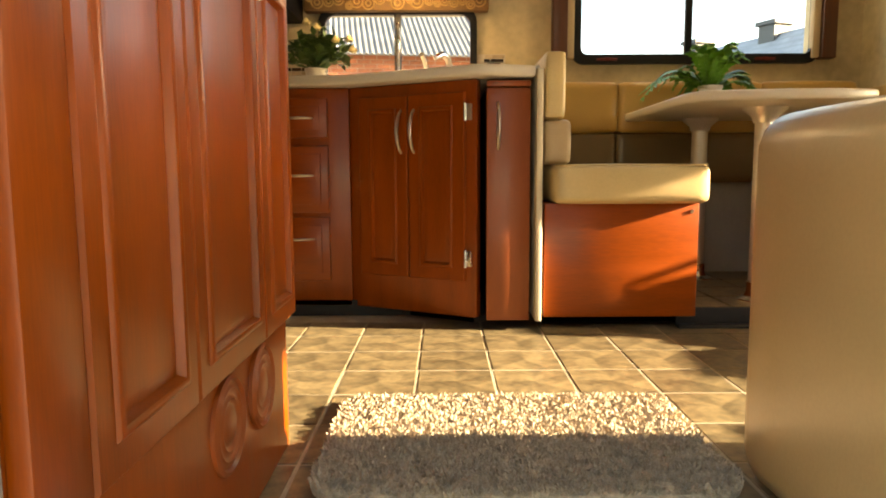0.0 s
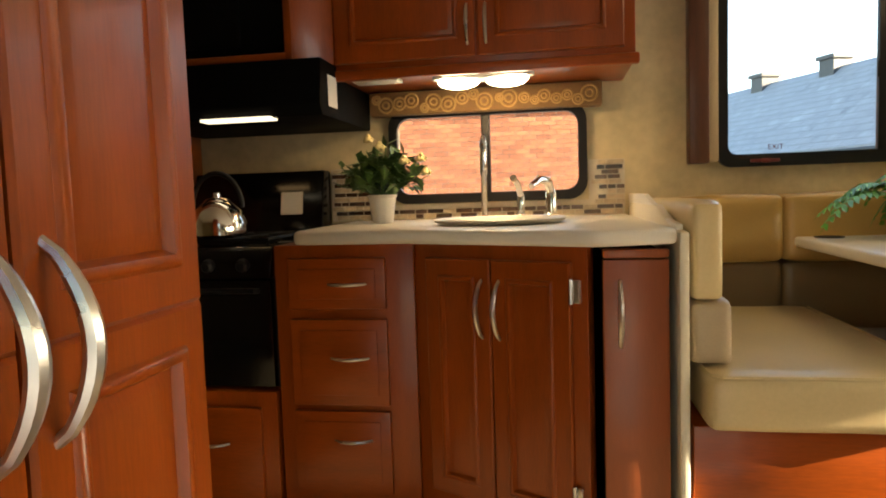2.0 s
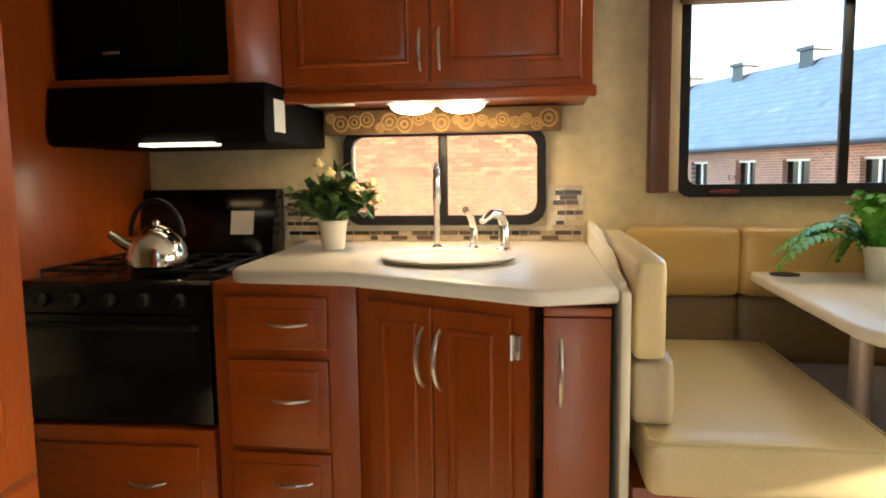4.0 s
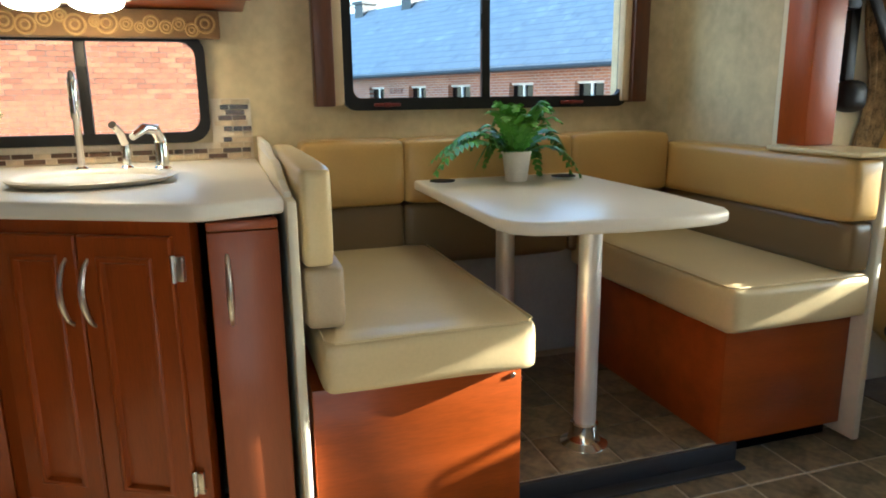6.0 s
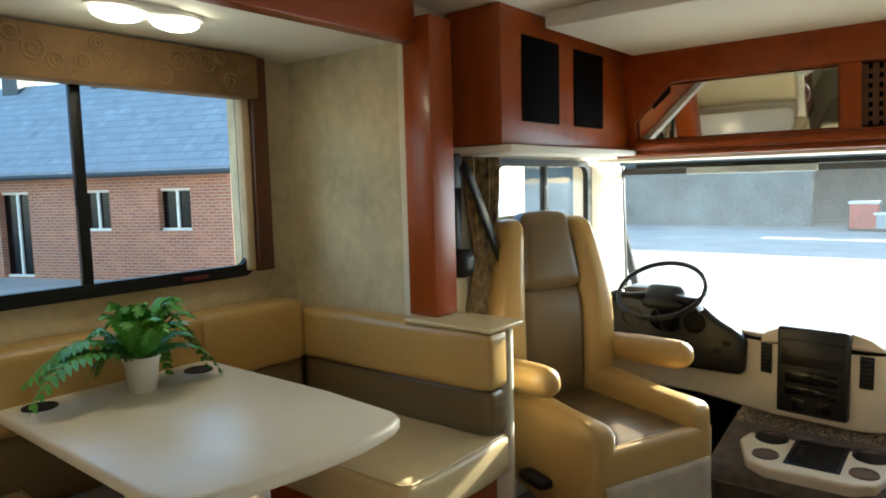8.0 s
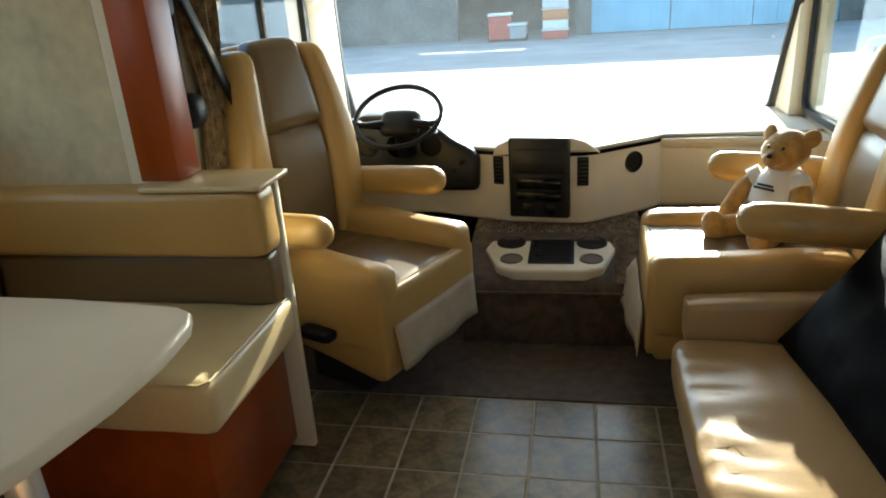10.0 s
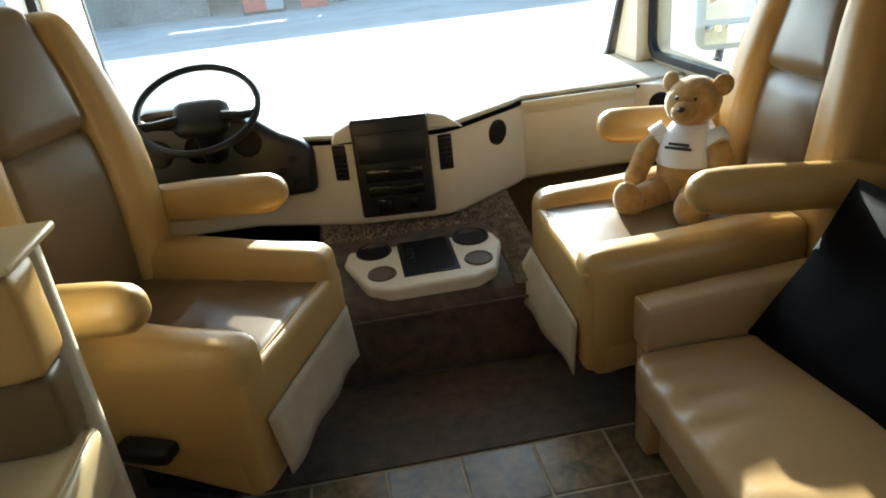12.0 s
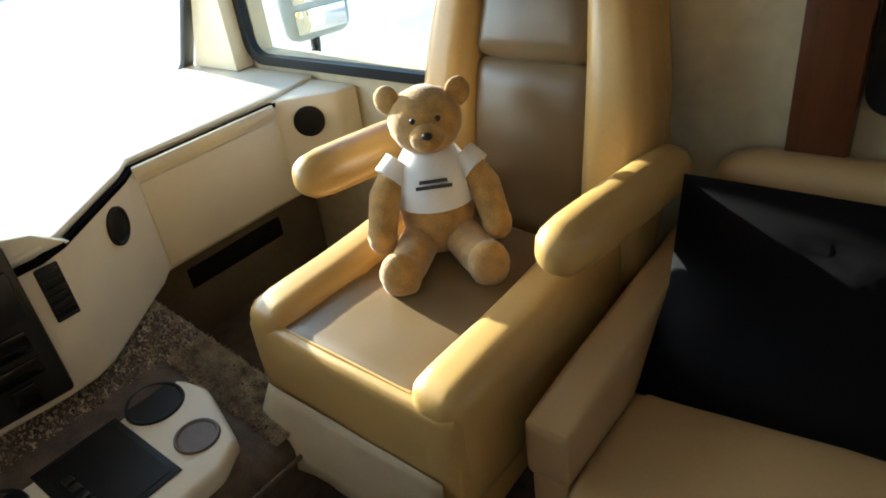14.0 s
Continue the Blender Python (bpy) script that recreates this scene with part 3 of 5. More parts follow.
def two_lobe_lamp(x, y, z, name):
    lp = thing(name, (x, y, z), "lit double lamp with two oval lenses", "lamp")
    part("base", lathe([(0.15, z - 0.001), (0.15, z - 0.012), (0.13, z - 0.018)], x, y, 28, 1.15, 0.42), WHITEP, lp)
    for s in (-1, 1):
        part("lens", blob(x + s * 0.082, y, z - 0.02, 0.072, 0.05, 0.026, 20), LAMPON, lp, "glowing oval lens")
    return lp


two_lobe_lamp(-0.02, 3.06, 1.404, "under_cabinet_lamp")
two_lobe_lamp(1.39, 2.97, 1.899, "ceiling_lamp")
solo("vent_plate", box(-0.46, -0.30, 3.0, 3.08, 1.392, 1.404, 0.004), WHITEP, "small white plastic plate under the upper cabinet", "plate", (-0.38, 3.04, 1.392))

VAL = mat("valance_cloth", (0.19, 0.105, 0.04), 0.85, scale=14, fine=200, vary=0.15, bump=0.08)
VALR = mat("valance_ring_print", (0.42, 0.26, 0.10), 0.85, scale=14, fine=200, vary=0.1, bump=0.06)


def valance(x0, x1, z0, z1, y, seed, print_mat, label):
    v = thing("valance", ((x0 + x1) / 2, y, z0), label, "valance")
    part("board", box(x0, x1, y, 3.379, z0, z1, 0.008), VAL, v)
    rnd = random.Random(seed)
    x = x0 + 0.03
    rings = []
    while x < x1 - 0.03:
        r = rnd.uniform(0.014, 0.032)
        z = rnd.uniform(z0 + r + 0.006, max(z0 + r + 0.007, z1 - r - 0.006))
        for rr in (r, r * 0.45):
            rings.append(moved(tube([(x + rr * math.cos(t * math.pi / 9), 0, z + rr * math.sin(t * math.pi / 9)) for t in range(18)], 0.0042, 4, closed=True), Matrix.Translation((0, y - 0.0005, 0))))
        x += r * 1.5 + 0.012
    tagged(part("print", join(*rings), print_mat, v, "ring print"), kind="stuff")
    return v


valance(-0.487, 0.39, 1.312, 1.402, 3.31, 1, VALR, "brown box valance printed with pale rings over the kitchen window")
valance(0.79, 1.99, 1.735, 1.893, 3.29, 2, mat("valance_faint_print", (0.215, 0.125, 0.048), 0.85, scale=14, vary=0.1, bump=0.05), "brown box valance with a faint ring print over the dinette window")
PAD = mat("beige_padding", (0.55, 0.43, 0.27), 0.8, scale=10, fine=200, vary=0.08, bump=0.06)
for x0, x1, lx in ((0.694, 0.765, 0.80), (1.975, 2.045, 1.94)):
    c = thing("window_casing", ((x0 + x1) / 2, 3.35, 1.08), "upright dark wooden casing beside the dinette window", "casing")
    part("board", box(x0, x1, 3.315, 3.379, 1.085, 1.893, 0.006), WOODD, c)
    part("pad", box(min(lx, x1) if lx < x0 else x1, x0 if lx < x0 else lx, 3.335, 3.379, 1.09, 1.893, 0.006), PAD, c, "beige padded inner strip")

# ---- stove, hood, microwave ----
SOOT = mat("matt_black_enamel", (0.003, 0.003, 0.003), 0.6, spec=0.05, bump=0.01)
stove = thing("stove", (-0.92, 2.98, 0), "black gas cooker with an oven door", "cooker")
part("body", box(-1.215, -0.615, 2.64, 3.36, 0.44, 0.85, 0.004), BLACK, stove)
part("oven_door", box(-1.21, -0.62, 2.612, 2.64, 0.445, 0.77, 0.008), BLACKG, stove, "glossy black oven door")
part("door_handle", tube([(-1.17, 2.62, 0.735), (-1.17, 2.585, 0.74), (-0.66, 2.585, 0.74), (-0.66, 2.62, 0.735)], 0.009, 8), BLACK, stove)
part("control_strip", prism([(2.60, 0.775), (2.64, 0.775), (2.66, 0.86), (2.625, 0.86)], -1.215, -0.615, "x", 0.004), BLACKG, stove)
for k in range(5):
    part("knob", moved(lathe([(0.021, 0), (0.019, 0.02), (0.012, 0.026)], 0, 0, 14), Matrix.Translation((-1.14 + 0.11 * k, 2.612, 0.815)) @ Matrix.Rotation(radians(100), 4, "X")), BLACK, stove, "black knob with a silver rim")
part("cooktop", box(-1.215, -0.615, 2.63, 3.30, 0.85, 0.865, 0.006), BLACKG, stove)
for gx in (-1.08, -0.78):
    bars = [tube([(gx - 0.12, y, 0.885), (gx + 0.12, y, 0.885)], 0.005, 6) for y in (2.70, 2.84, 2.98, 3.12)] + [tube([(gx + s * 0.12, 2.70, 0.885), (gx + s * 0.12, 3.12, 0.885)], 0.005, 6) for s in (-1, 0, 1)] + [tube([(gx + s * 0.12, y, 0.863), (gx + s * 0.12, y, 0.886)], 0.005, 6) for s in (-1, 1) for y in (2.70, 3.12)]
    part("grate", join(*bars), BLACK, stove)
part("splash_panel", prism([(3.24, 0.865), (3.37, 0.865), (3.37, 1.115), (3.30, 1.115)], -1.215, -0.675, "x", 0.006), BLACKG, stove, "raised black cooktop cover")
solo("paper_label", moved(box(-0.045, 0.045, -0.001, 0.001, -0.045, 0.045), Matrix.Translation((-0.80, 3.264, 0.99)) @ Matrix.Rotation(radians(-13), 4, "X")), PAPER, "white paper label on the black cooker cover", "label", (-0.80, 3.264, 0.945))
lower = thing("base_cabinet", (-0.92, 2.98, 0), "cherry wood drawer front under the cooker", "cabinet")
part("body", box(-1.215, -0.615, 2.60, 3.36, 0.04, 0.435, 0.003), WOOD, lower)
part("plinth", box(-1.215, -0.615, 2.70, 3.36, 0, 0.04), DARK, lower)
d = part("drawer", box(-1.17, -0.66, 2.582, 2.60, 0.11, 0.39, 0.005), WOODH, lower)
part("handle", moved(bow_handle(0.12, 0.004, 0.026), Matrix.Translation((-0.882, 2.582, 0.28)) @ Matrix.Rotation(radians(90), 4, "Y")), NICKEL, d, "bowed satin nickel pull")

KX, KY = -0.85, 2.76
kettle = thing("kettle", (KX, KY, 0.89), "shiny steel kettle with a black handle on the cooker", "kettle")
part("body", lathe([(0.075, 0.89), (0.088, 0.90), (0.09, 0.93), (0.075, 0.975), (0.045, 1.0), (0.038, 1.005)], KX, KY, 28), CHROME, kettle)
part("lid", lathe([(0.042, 1.004), (0.035, 1.012), (0.012, 1.018), (0.012, 1.03), (0.004, 1.034)], KX, KY, 20), CHROME, kettle)
part("spout", tube([(KX - 0.07, KY, 0.945), (KX - 0.11, KY - 0.01, 0.965), (KX - 0.145, KY - 0.02, 0.995)], 0.016, 10, taper=[1.2, 0.9, 0.7]), CHROME, kettle)
part("handle", tube([(KX + 0.085 * math.cos(t), KY, 0.985 + 0.11 * math.sin(t)) for t in (math.pi * k / 12 for k in range(13))], 0.008, 8), BLACK, kettle, "black arched handle")

micro = thing("microwave", (-0.92, 3.1, 1.47), "black built-in microwave oven in a wooden niche", "microwave")
part("body", box(-1.21, -0.63, 2.85, 3.37, 1.475, 1.88, 0.006), SOOT, micro)
part("door", box(-1.19, -0.78, 2.835, 2.85, 1.50, 1.86, 0.006), SOOT, micro)
part("badge", box(-1.04, -0.98, 2.832, 2.836, 1.545, 1.555, 0.001), NICKEL, micro, "small silver badge")
niche = thing("microwave_cabinet", (-0.92, 3.1, 1.44), "cherry wood cabinet round the microwave", "cabinet")
part("shelf", box(-1.298, -0.615, 2.83, 3.378, 1.445, 1.472, 0.004), WOODH, niche)
part("side_panel", prism([(2.83, 1.445), (3.37, 1.445), (3.37, 1.89), (2.83, 1.89)], -0.628, -0.603, "x", 0.003), WOOD, niche)
part("corner_panel", prism([(-0.603, 2.83), (-0.50, 2.945), (-0.52, 2.96), (-0.603, 2.96)], 1.41, 1.89, "z", 0.004), WOOD, niche)
part("top_panel", box(-1.298, -0.63, 2.83, 3.378, 1.882, 1.896), WOODH, niche)
hood = thing("range_hood", (-0.92, 3.0, 1.26), "black cooker hood with a lit lamp slot", "cooker hood")
part("body", prism([(2.78, 1.30), (2.80, 1.265), (3.37, 1.265), (3.37, 1.444), (2.80, 1.444)], -1.21, -0.50, "x", 0.005), SOOT, hood)
part("lamp_lens", box(-0.905, -0.665, 2.78, 2.84, 1.258, 1.268, 0.003), mat("hood_lens", (1.0, 0.85, 0.6), 0.4, emit=0.3, bump=0), hood, "lit lamp lens")
part("sticker", box(-0.4995, -0.4985, 2.86, 2.95, 1.30, 1.40), PAPER, hood, "white paper sticker")
solo("fridge_side_panel", box(-1.299, -1.222, 2.60, 3.37, 0.0, 1.874, 0.004), WOOD, "tall cherry wood end panel beside the cooker", "panel", (-1.26, 3.0, 0))

# ---- dinette ----
b1 = thing("dinette_bench", (0.8, 2.85, 0), "cream leather bench with a cherry wood base", "bench", group="dinette benches")
part("base", box(0.52, 1.055, 2.345, 3.36, 0.045, 0.445, 0.003), WOODH, b1)
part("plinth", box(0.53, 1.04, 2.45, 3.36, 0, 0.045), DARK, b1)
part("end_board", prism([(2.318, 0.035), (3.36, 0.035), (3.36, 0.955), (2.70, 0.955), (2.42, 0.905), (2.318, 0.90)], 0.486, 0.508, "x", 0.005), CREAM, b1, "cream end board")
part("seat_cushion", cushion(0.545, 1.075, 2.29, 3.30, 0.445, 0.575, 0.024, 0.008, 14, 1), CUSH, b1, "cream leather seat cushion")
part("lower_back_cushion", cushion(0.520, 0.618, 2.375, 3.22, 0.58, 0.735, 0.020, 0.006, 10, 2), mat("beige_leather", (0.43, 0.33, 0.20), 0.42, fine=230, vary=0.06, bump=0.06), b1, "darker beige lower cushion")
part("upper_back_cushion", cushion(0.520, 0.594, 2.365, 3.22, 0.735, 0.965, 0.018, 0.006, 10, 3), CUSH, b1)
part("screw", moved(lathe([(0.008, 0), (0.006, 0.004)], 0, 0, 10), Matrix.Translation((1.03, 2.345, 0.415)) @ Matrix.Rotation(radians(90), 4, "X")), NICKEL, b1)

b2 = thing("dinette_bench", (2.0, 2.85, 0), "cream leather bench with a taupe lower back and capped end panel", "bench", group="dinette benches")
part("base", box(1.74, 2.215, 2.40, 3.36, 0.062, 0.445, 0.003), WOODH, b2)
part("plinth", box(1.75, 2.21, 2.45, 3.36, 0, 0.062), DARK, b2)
part("end_board", box(2.220, 2.246, 2.345, 2.72, 0.02, 0.926, 0.006), CREAM, b2, "cream end board")
part("seat_cushion", cushion(1.70, 2.218, 2.345, 3.30, 0.435, 0.575, 0.024, 0.008, 14, 4), CUSH, b2, "cream leather seat cushion")
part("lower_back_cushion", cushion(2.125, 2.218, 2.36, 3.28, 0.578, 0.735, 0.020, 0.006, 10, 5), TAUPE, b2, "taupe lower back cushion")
part("upper_back_cushion", cushion(2.105, 2.218, 2.35, 3.28, 0.735, 0.925, 0.018, 0.006, 10, 6), TAN, b2)
part("cap", box(2.10, 2.30, 2.335, 2.70, 0.927, 0.944, 0.007, 3), CUSH, b2, "cream cap ledge")

for bench, x0, x1, y0, z in ((b1, 0.552, 1.068, 2.297, 0.5745), (b2, 1.707, 2.210, 2.352, 0.5745)):
    part("piping", tube([(x0, 3.25, z), (x0, y0 + 0.02, z), (x0 + 0.02, y0, z), (x1 - 0.02, y0, z), (x1, y0 + 0.02, z), (x1, 3.25, z)], 0.0032, 6), CUSH, bench, "sewn cushion edge")

bb = thing("bench_back", (1.35, 3.3, 0.5), "long tan leather back cushions under the dinette window", "bench back")
for a, b in ((0.625, 0.985), (0.988, 1.66), (1.663, 2.10)):
    part("upper_cushion", cushion(a, b, 3.22, 3.378, 0.735, 0.965, 0.02, 0.006, 10, a), TAN, bb)
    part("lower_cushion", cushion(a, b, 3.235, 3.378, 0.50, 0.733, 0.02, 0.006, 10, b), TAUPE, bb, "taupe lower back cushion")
solo("bay_panel", box(1.06, 1.74, 3.30, 3.379, 0.062, 0.50, 0.003), GREYP, "grey panel under the bench back", "panel", (1.4, 3.34, 0.062))

tb = thing("dinette_table", (1.32, 2.8, 0.062), "cream laminate table with a bowed front on two metal legs", "table")
TP = [(1.03, 3.285), (1.02, 3.25), (1.0, 2.40), (1.015, 2.33), (1.06, 2.29), (1.14, 2.27), (1.30, 2.245), (1.44, 2.24), (1.56, 2.255), (1.61, 2.28), (1.632, 2.32), (1.66, 2.6), (1.67, 3.25), (1.655, 3.285)]
tt = prism(TP, 0.785, 0.82, "z")
bevel(tt, 0.011, 3, [e for e in tt.edges if abs(e.verts[0].co.z - e.verts[1].co.z) < 1e-5])
part("tabletop", tt, COUNTER, tb)
for x, y in ((1.36, 2.545), (1.32, 3.08)):
    part("leg", lathe([(0.034, 0.10), (0.034, 0.76)], x, y, 20), STEEL, tb)
    part("foot", lathe([(0.075, 0.062), (0.073, 0.07), (0.05, 0.082), (0.042, 0.10), (0.042, 0.135), (0.034, 0.14)], x, y, 24), CHROME, tb, "chrome floor socket")
    part("collar", lathe([(0.04, 0.73), (0.046, 0.75), (0.075, 0.775), (0.08, 0.786)], x, y, 24), STEEL, tb)
part("leg_label", moved(box(-0.006, 0.006, -0.0312, -0.0295, 0.0, 0.075), Matrix.Translation((1.36, 2.545, 0.50)) @ Matrix.Rotation(radians(-30), 4, "Z")), mat("label_print", (0.16, 0.06, 0.03), 0.6, vary=0.5, scale=60, bump=0), tb, "small printed sticker")
for x, y in ((1.105, 3.15), (1.57, 3.12)):
    part("cup_holder", lathe([(0.045, 0.8205), (0.045, 0.824), (0.036, 0.824), (0.034, 0.8215), (0.001, 0.8212)], x, y, 24), BLACK, tb, "black round cup holder")


def plant_pot(t, x, y, z, r, h):
    part("pot", lathe([(r * 0.70, z), (r * 0.74, z + 0.004), (r * 0.96, z + h - 0.01), (r * 1.04, z + h - 0.008), (r * 1.04, z + h), (r * 0.9, z + h), (r * 0.88, z + h - 0.012)], x, y, 26), POT, t, "small white ceramic pot")
    part("soil", lathe([(r * 0.87, z + h - 0.014), (r * 0.3, z + h - 0.008), (0.001, z + h - 0.006)], x, y, 16), SOIL, t)


def frond(x, y, z, az, length, lift, droop, rnd, w=0.018):
    """A fern frond: an arched stem with narrow leaflets along both sides."""
    bm = bmesh.new()
    n = 16
    pts = []
    for k in range(n + 1):
        s = k / n
        rad = length * (s - 0.12 * s * s)
        pts.append(Vector((x + rad * math.cos(az), y + rad * math.sin(az), z + lift * math.sin(min(1, s * 1.25) * math.pi * 0.5) - droop * s ** 2.3)))
    side = Vector((-math.sin(az), math.cos(az), 0))
    for k in range(1, n):
        d = (pts[k + 1] - pts[k - 1]).normalized()
        lw = length * 0.17 * math.sin(math.pi * (0.14 + 0.84 * k / n)) + 0.006
        for s in (-1, 1):
            tip = pts[k] + side * s * lw + d * lw * 0.45 + Vector((0, 0, -0.25 * lw + rnd.uniform(-1, 1) * 0.006))
            up = Vector((0, 0, 0.003))
            base1, base2 = pts[k] - d * 0.006, pts[k] + d * 0.007
            mid = (pts[k] + tip) / 2
            a = [bm.verts.new(p) for p in (base1, mid - d * 0.0105 + up, tip, mid + d * 0.0105 + up, base2)]
            bm.faces.new(a)
    stem = tube(pts, 0.0018, 5, taper=[1 - 0.7 * k / n for k in range(n + 1)])
    return join(bm, stem)


fern = thing("potted_fern", (1.352, 3.06, 0.82), "bright green fern in a small white pot", "plant")
plant_pot(fern, 1.352, 3.06, 0.82, 0.052, 0.105)
rnd = random.Random(5)
for k in range(40):
    az = k * 2.399 + rnd.uniform(-0.2, 0.2)
    front, behind = math.sin(az) < -0.45, math.sin(az) > 0.4
    inner = k < 14 or front
    ln = rnd.uniform(0.09, 0.17) if inner else rnd.uniform(0.22, 0.36)
    part("frond", frond(1.352 + 0.02 * math.cos(az), 3.06 + 0.02 * math.sin(az), 0.915, az, ln * (0.6 if behind else 1), rnd.uniform(0.12, 0.2) if inner else rnd.uniform(0.07, 0.15), rnd.uniform(0.0, 0.05) if inner else rnd.uniform(0.12, 0.24), rnd), LEAF, fern, smooth=False)

rose = thing("potted_rose", (-0.39, 3.08, 0.91), "dark leafy plant with cream flowers in a white pot", "plant")
plant_pot(rose, -0.39, 3.08, 0.91, 0.05, 0.10)
sprigs = []
for k in range(44):
    az, el, ln = rnd.uniform(0, 6.283), rnd.uniform(0.25, 1.4), rnd.uniform(0.11, 0.20)
    base = Vector((-0.39, 3.08, 0.995))
    tip = base + Vector((math.cos(az) * math.cos(el) * ln * 1.0, math.sin(az) * math.cos(el) * ln * 0.8, math.sin(el) * ln))
    bm = tube([base, base.lerp(tip, 0.5) + Vector((0, 0, 0.01)), tip], 0.002, 5)
    for j in range(9):
        c = base.lerp(tip, rnd.uniform(0.45, 1.0))
        d = Vector((rnd.uniform(-1, 1), rnd.uniform(-1, 1), rnd.uniform(-0.4, 0.7))).normalized() * rnd.uniform(0.042, 0.07)
        sd = d.cross(Vector((0.1, 0.2, 1))).normalized() * d.length * 0.30
        up = Vector((0, 0, 0.005))
        bm.faces.new([bm.verts.new(q) for q in (c, c + d * 0.4 + sd + up, c + d, c + d * 0.4 - sd + up)])
    sprigs.append(bm)
tagged(part("foliage", join(*sprigs), LEAFD, rose, "dense dark green leaves", smooth=False), kind="stuff")
for dx, dy, dz in ((-0.03, -0.05, 0.22), (0.10, -0.08, 0.14), (0.15, -0.03, 0.15), (0.02, -0.09, 0.19), (0.17, -0.06, 0.10)):
    bm = blob(-0.39 + dx, 3.08 + dy, 0.99 + dz, 0.010, 0.010, 0.011, 8)
    for j in range(9):
        a = j * 2.4
        m = Matrix.Translation((-0.39 + dx, 3.08 + dy, 0.99 + dz)) @ Matrix.Rotation(a, 4, "Z") @ Matrix.Rotation(radians(35 + 4 * j), 4, "Y")
        bm = join(bm, moved(blob(0.012, 0, 0.004, 0.014, 0.011, 0.003, 8), m))
    part("flower", bm, PETAL, rose, "cream flower head")

# ---- rug ----
rug = thing("rug", (0.31, 1.33, 0), "shaggy beige bath mat with rounded corners on the tiles", "rug")
bm = bmesh.new()
RO = rounded(-0.07, 0.69, 1.07, 1.58, 0.07, 6)
rnd = random.Random(3)
base = prism(RO, 0.001, 0.016, "z", 0.004)
part("backing", base, RUG, rug)
for _ in range(20000):
    x, y = rnd.uniform(-0.07, 0.69), rnd.uniform(1.07, 1.58)
    ex, ey = max(0, abs(x - 0.31) - 0.31), max(0, abs(y - 1.325) - 0.185)
    if math.hypot(ex, ey) > 0.072:
        continue
    a, h = rnd.uniform(0, 6.28), rnd.uniform(0.006, 0.014)
    d = Vector((math.cos(a), math.sin(a), 0)) * 0.0024
    lean = Vector((rnd.uniform(-0.008, 0.008), rnd.uniform(-0.008, 0.008), h))
    p = Vector((x, y, 0.014))
    bm.faces.new([bm.verts.new(q) for q in (p - d, p + d, p + d * 0.7 + lean, p - d * 0.7 + lean)])
tagged(part("pile", bm, RUG, rug, "shaggy pile", smooth=False), kind="stuff")

# ---- sofa ----
sofa = thing("sofa", (1.55, 0.9, 0), "tan vinyl sofa with boxy arms along the wall", "sofa")
part("base", box(0.84, 2.42, 0.50, 1.14, 0.02, 0.24, 0.01), SOFA, sofa)
part("arm", cushion(0.705, 0.83, 0.445, 1.20, 0.005, 0.645, 0.05, 0.010, 7, 11), SOFA, sofa)
bm = cushion(2.425, 2.515, 0.46, 1.175, 0.335, 0.468, 0.014, 0.004, 8, 12)
for v in bm.verts:
    if v.co.z > 0.40:
        v.co.z += 0.05 * max(0, 1.1 - v.co.y)
part("arm", bm, SOFA, sofa)
part("arm_panel", box(2.430, 2.508, 0.46, 1.168, 0.01, 0.334, 0.012, 3), SOFA, sofa)
for a, b in ((0.835, 1.63), (1.634, 2.422)):
    bm = cushion(a, b, 0.56, 1.215, 0.23, 0.358, 0.03, 0.012, 30, a)
    for v in bm.verts:
        near = math.exp(-((v.co.y - 1.16) / 0.09) ** 2) if v.co.z > 0.30 else 0
        v.co.z += 0.006 * near * math.sin(v.co.x * 70 + 4 * noise.noise(v.co * 6)) + 0.004 * noise.noise(v.co * 7)
    part("seat_cushion", bm, SOFA, sofa)
    part("back_cushion", cushion(a, b, 0.425, 0.555, 0.345, 0.70, 0.05, 0.012, 7, b), SOFA, sofa)
PIL = mat("black_cushion_cloth", (0.0035, 0.003, 0.003), 0.75, scale=8, fine=120, vary=0.3, bump=0.08, spec=0.08)
bm = bmesh.new()
bmesh.ops.create_grid(bm, x_segments=16, y_segments=16, size=0.5)
for v in bm.verts:
    u, t = 1 - (2 * v.co.x) ** 2, 1 - (2 * v.co.y) ** 2
    k = max(0, u * t) ** 0.4
    pinch = 0.95 + 0.2 * abs(v.co.x * v.co.y)
    v.co = Vector((v.co.x * 0.72 * pinch, -0.075 * k - 0.02 * k * noise.noise(v.co * 7), v.co.y * 0.44 * pinch))
back = bm.copy()
for v in back.verts:
    v.co.y = -v.co.y * 0.8
bm = join(bm, back)
bmesh.ops.remove_doubles(bm, verts=bm.verts, dist=0.002)
solo("throw_cushion", moved(bm, Matrix.Translation((2.075, 0.755, 0.535)) @ Matrix.Rotation(radians(5), 4, "Z") @ Matrix.Rotation(radians(36), 4, "X")), PIL, "large black throw cushion leaning on the sofa back", "cushion", (2.1, 0.8, 0.36))


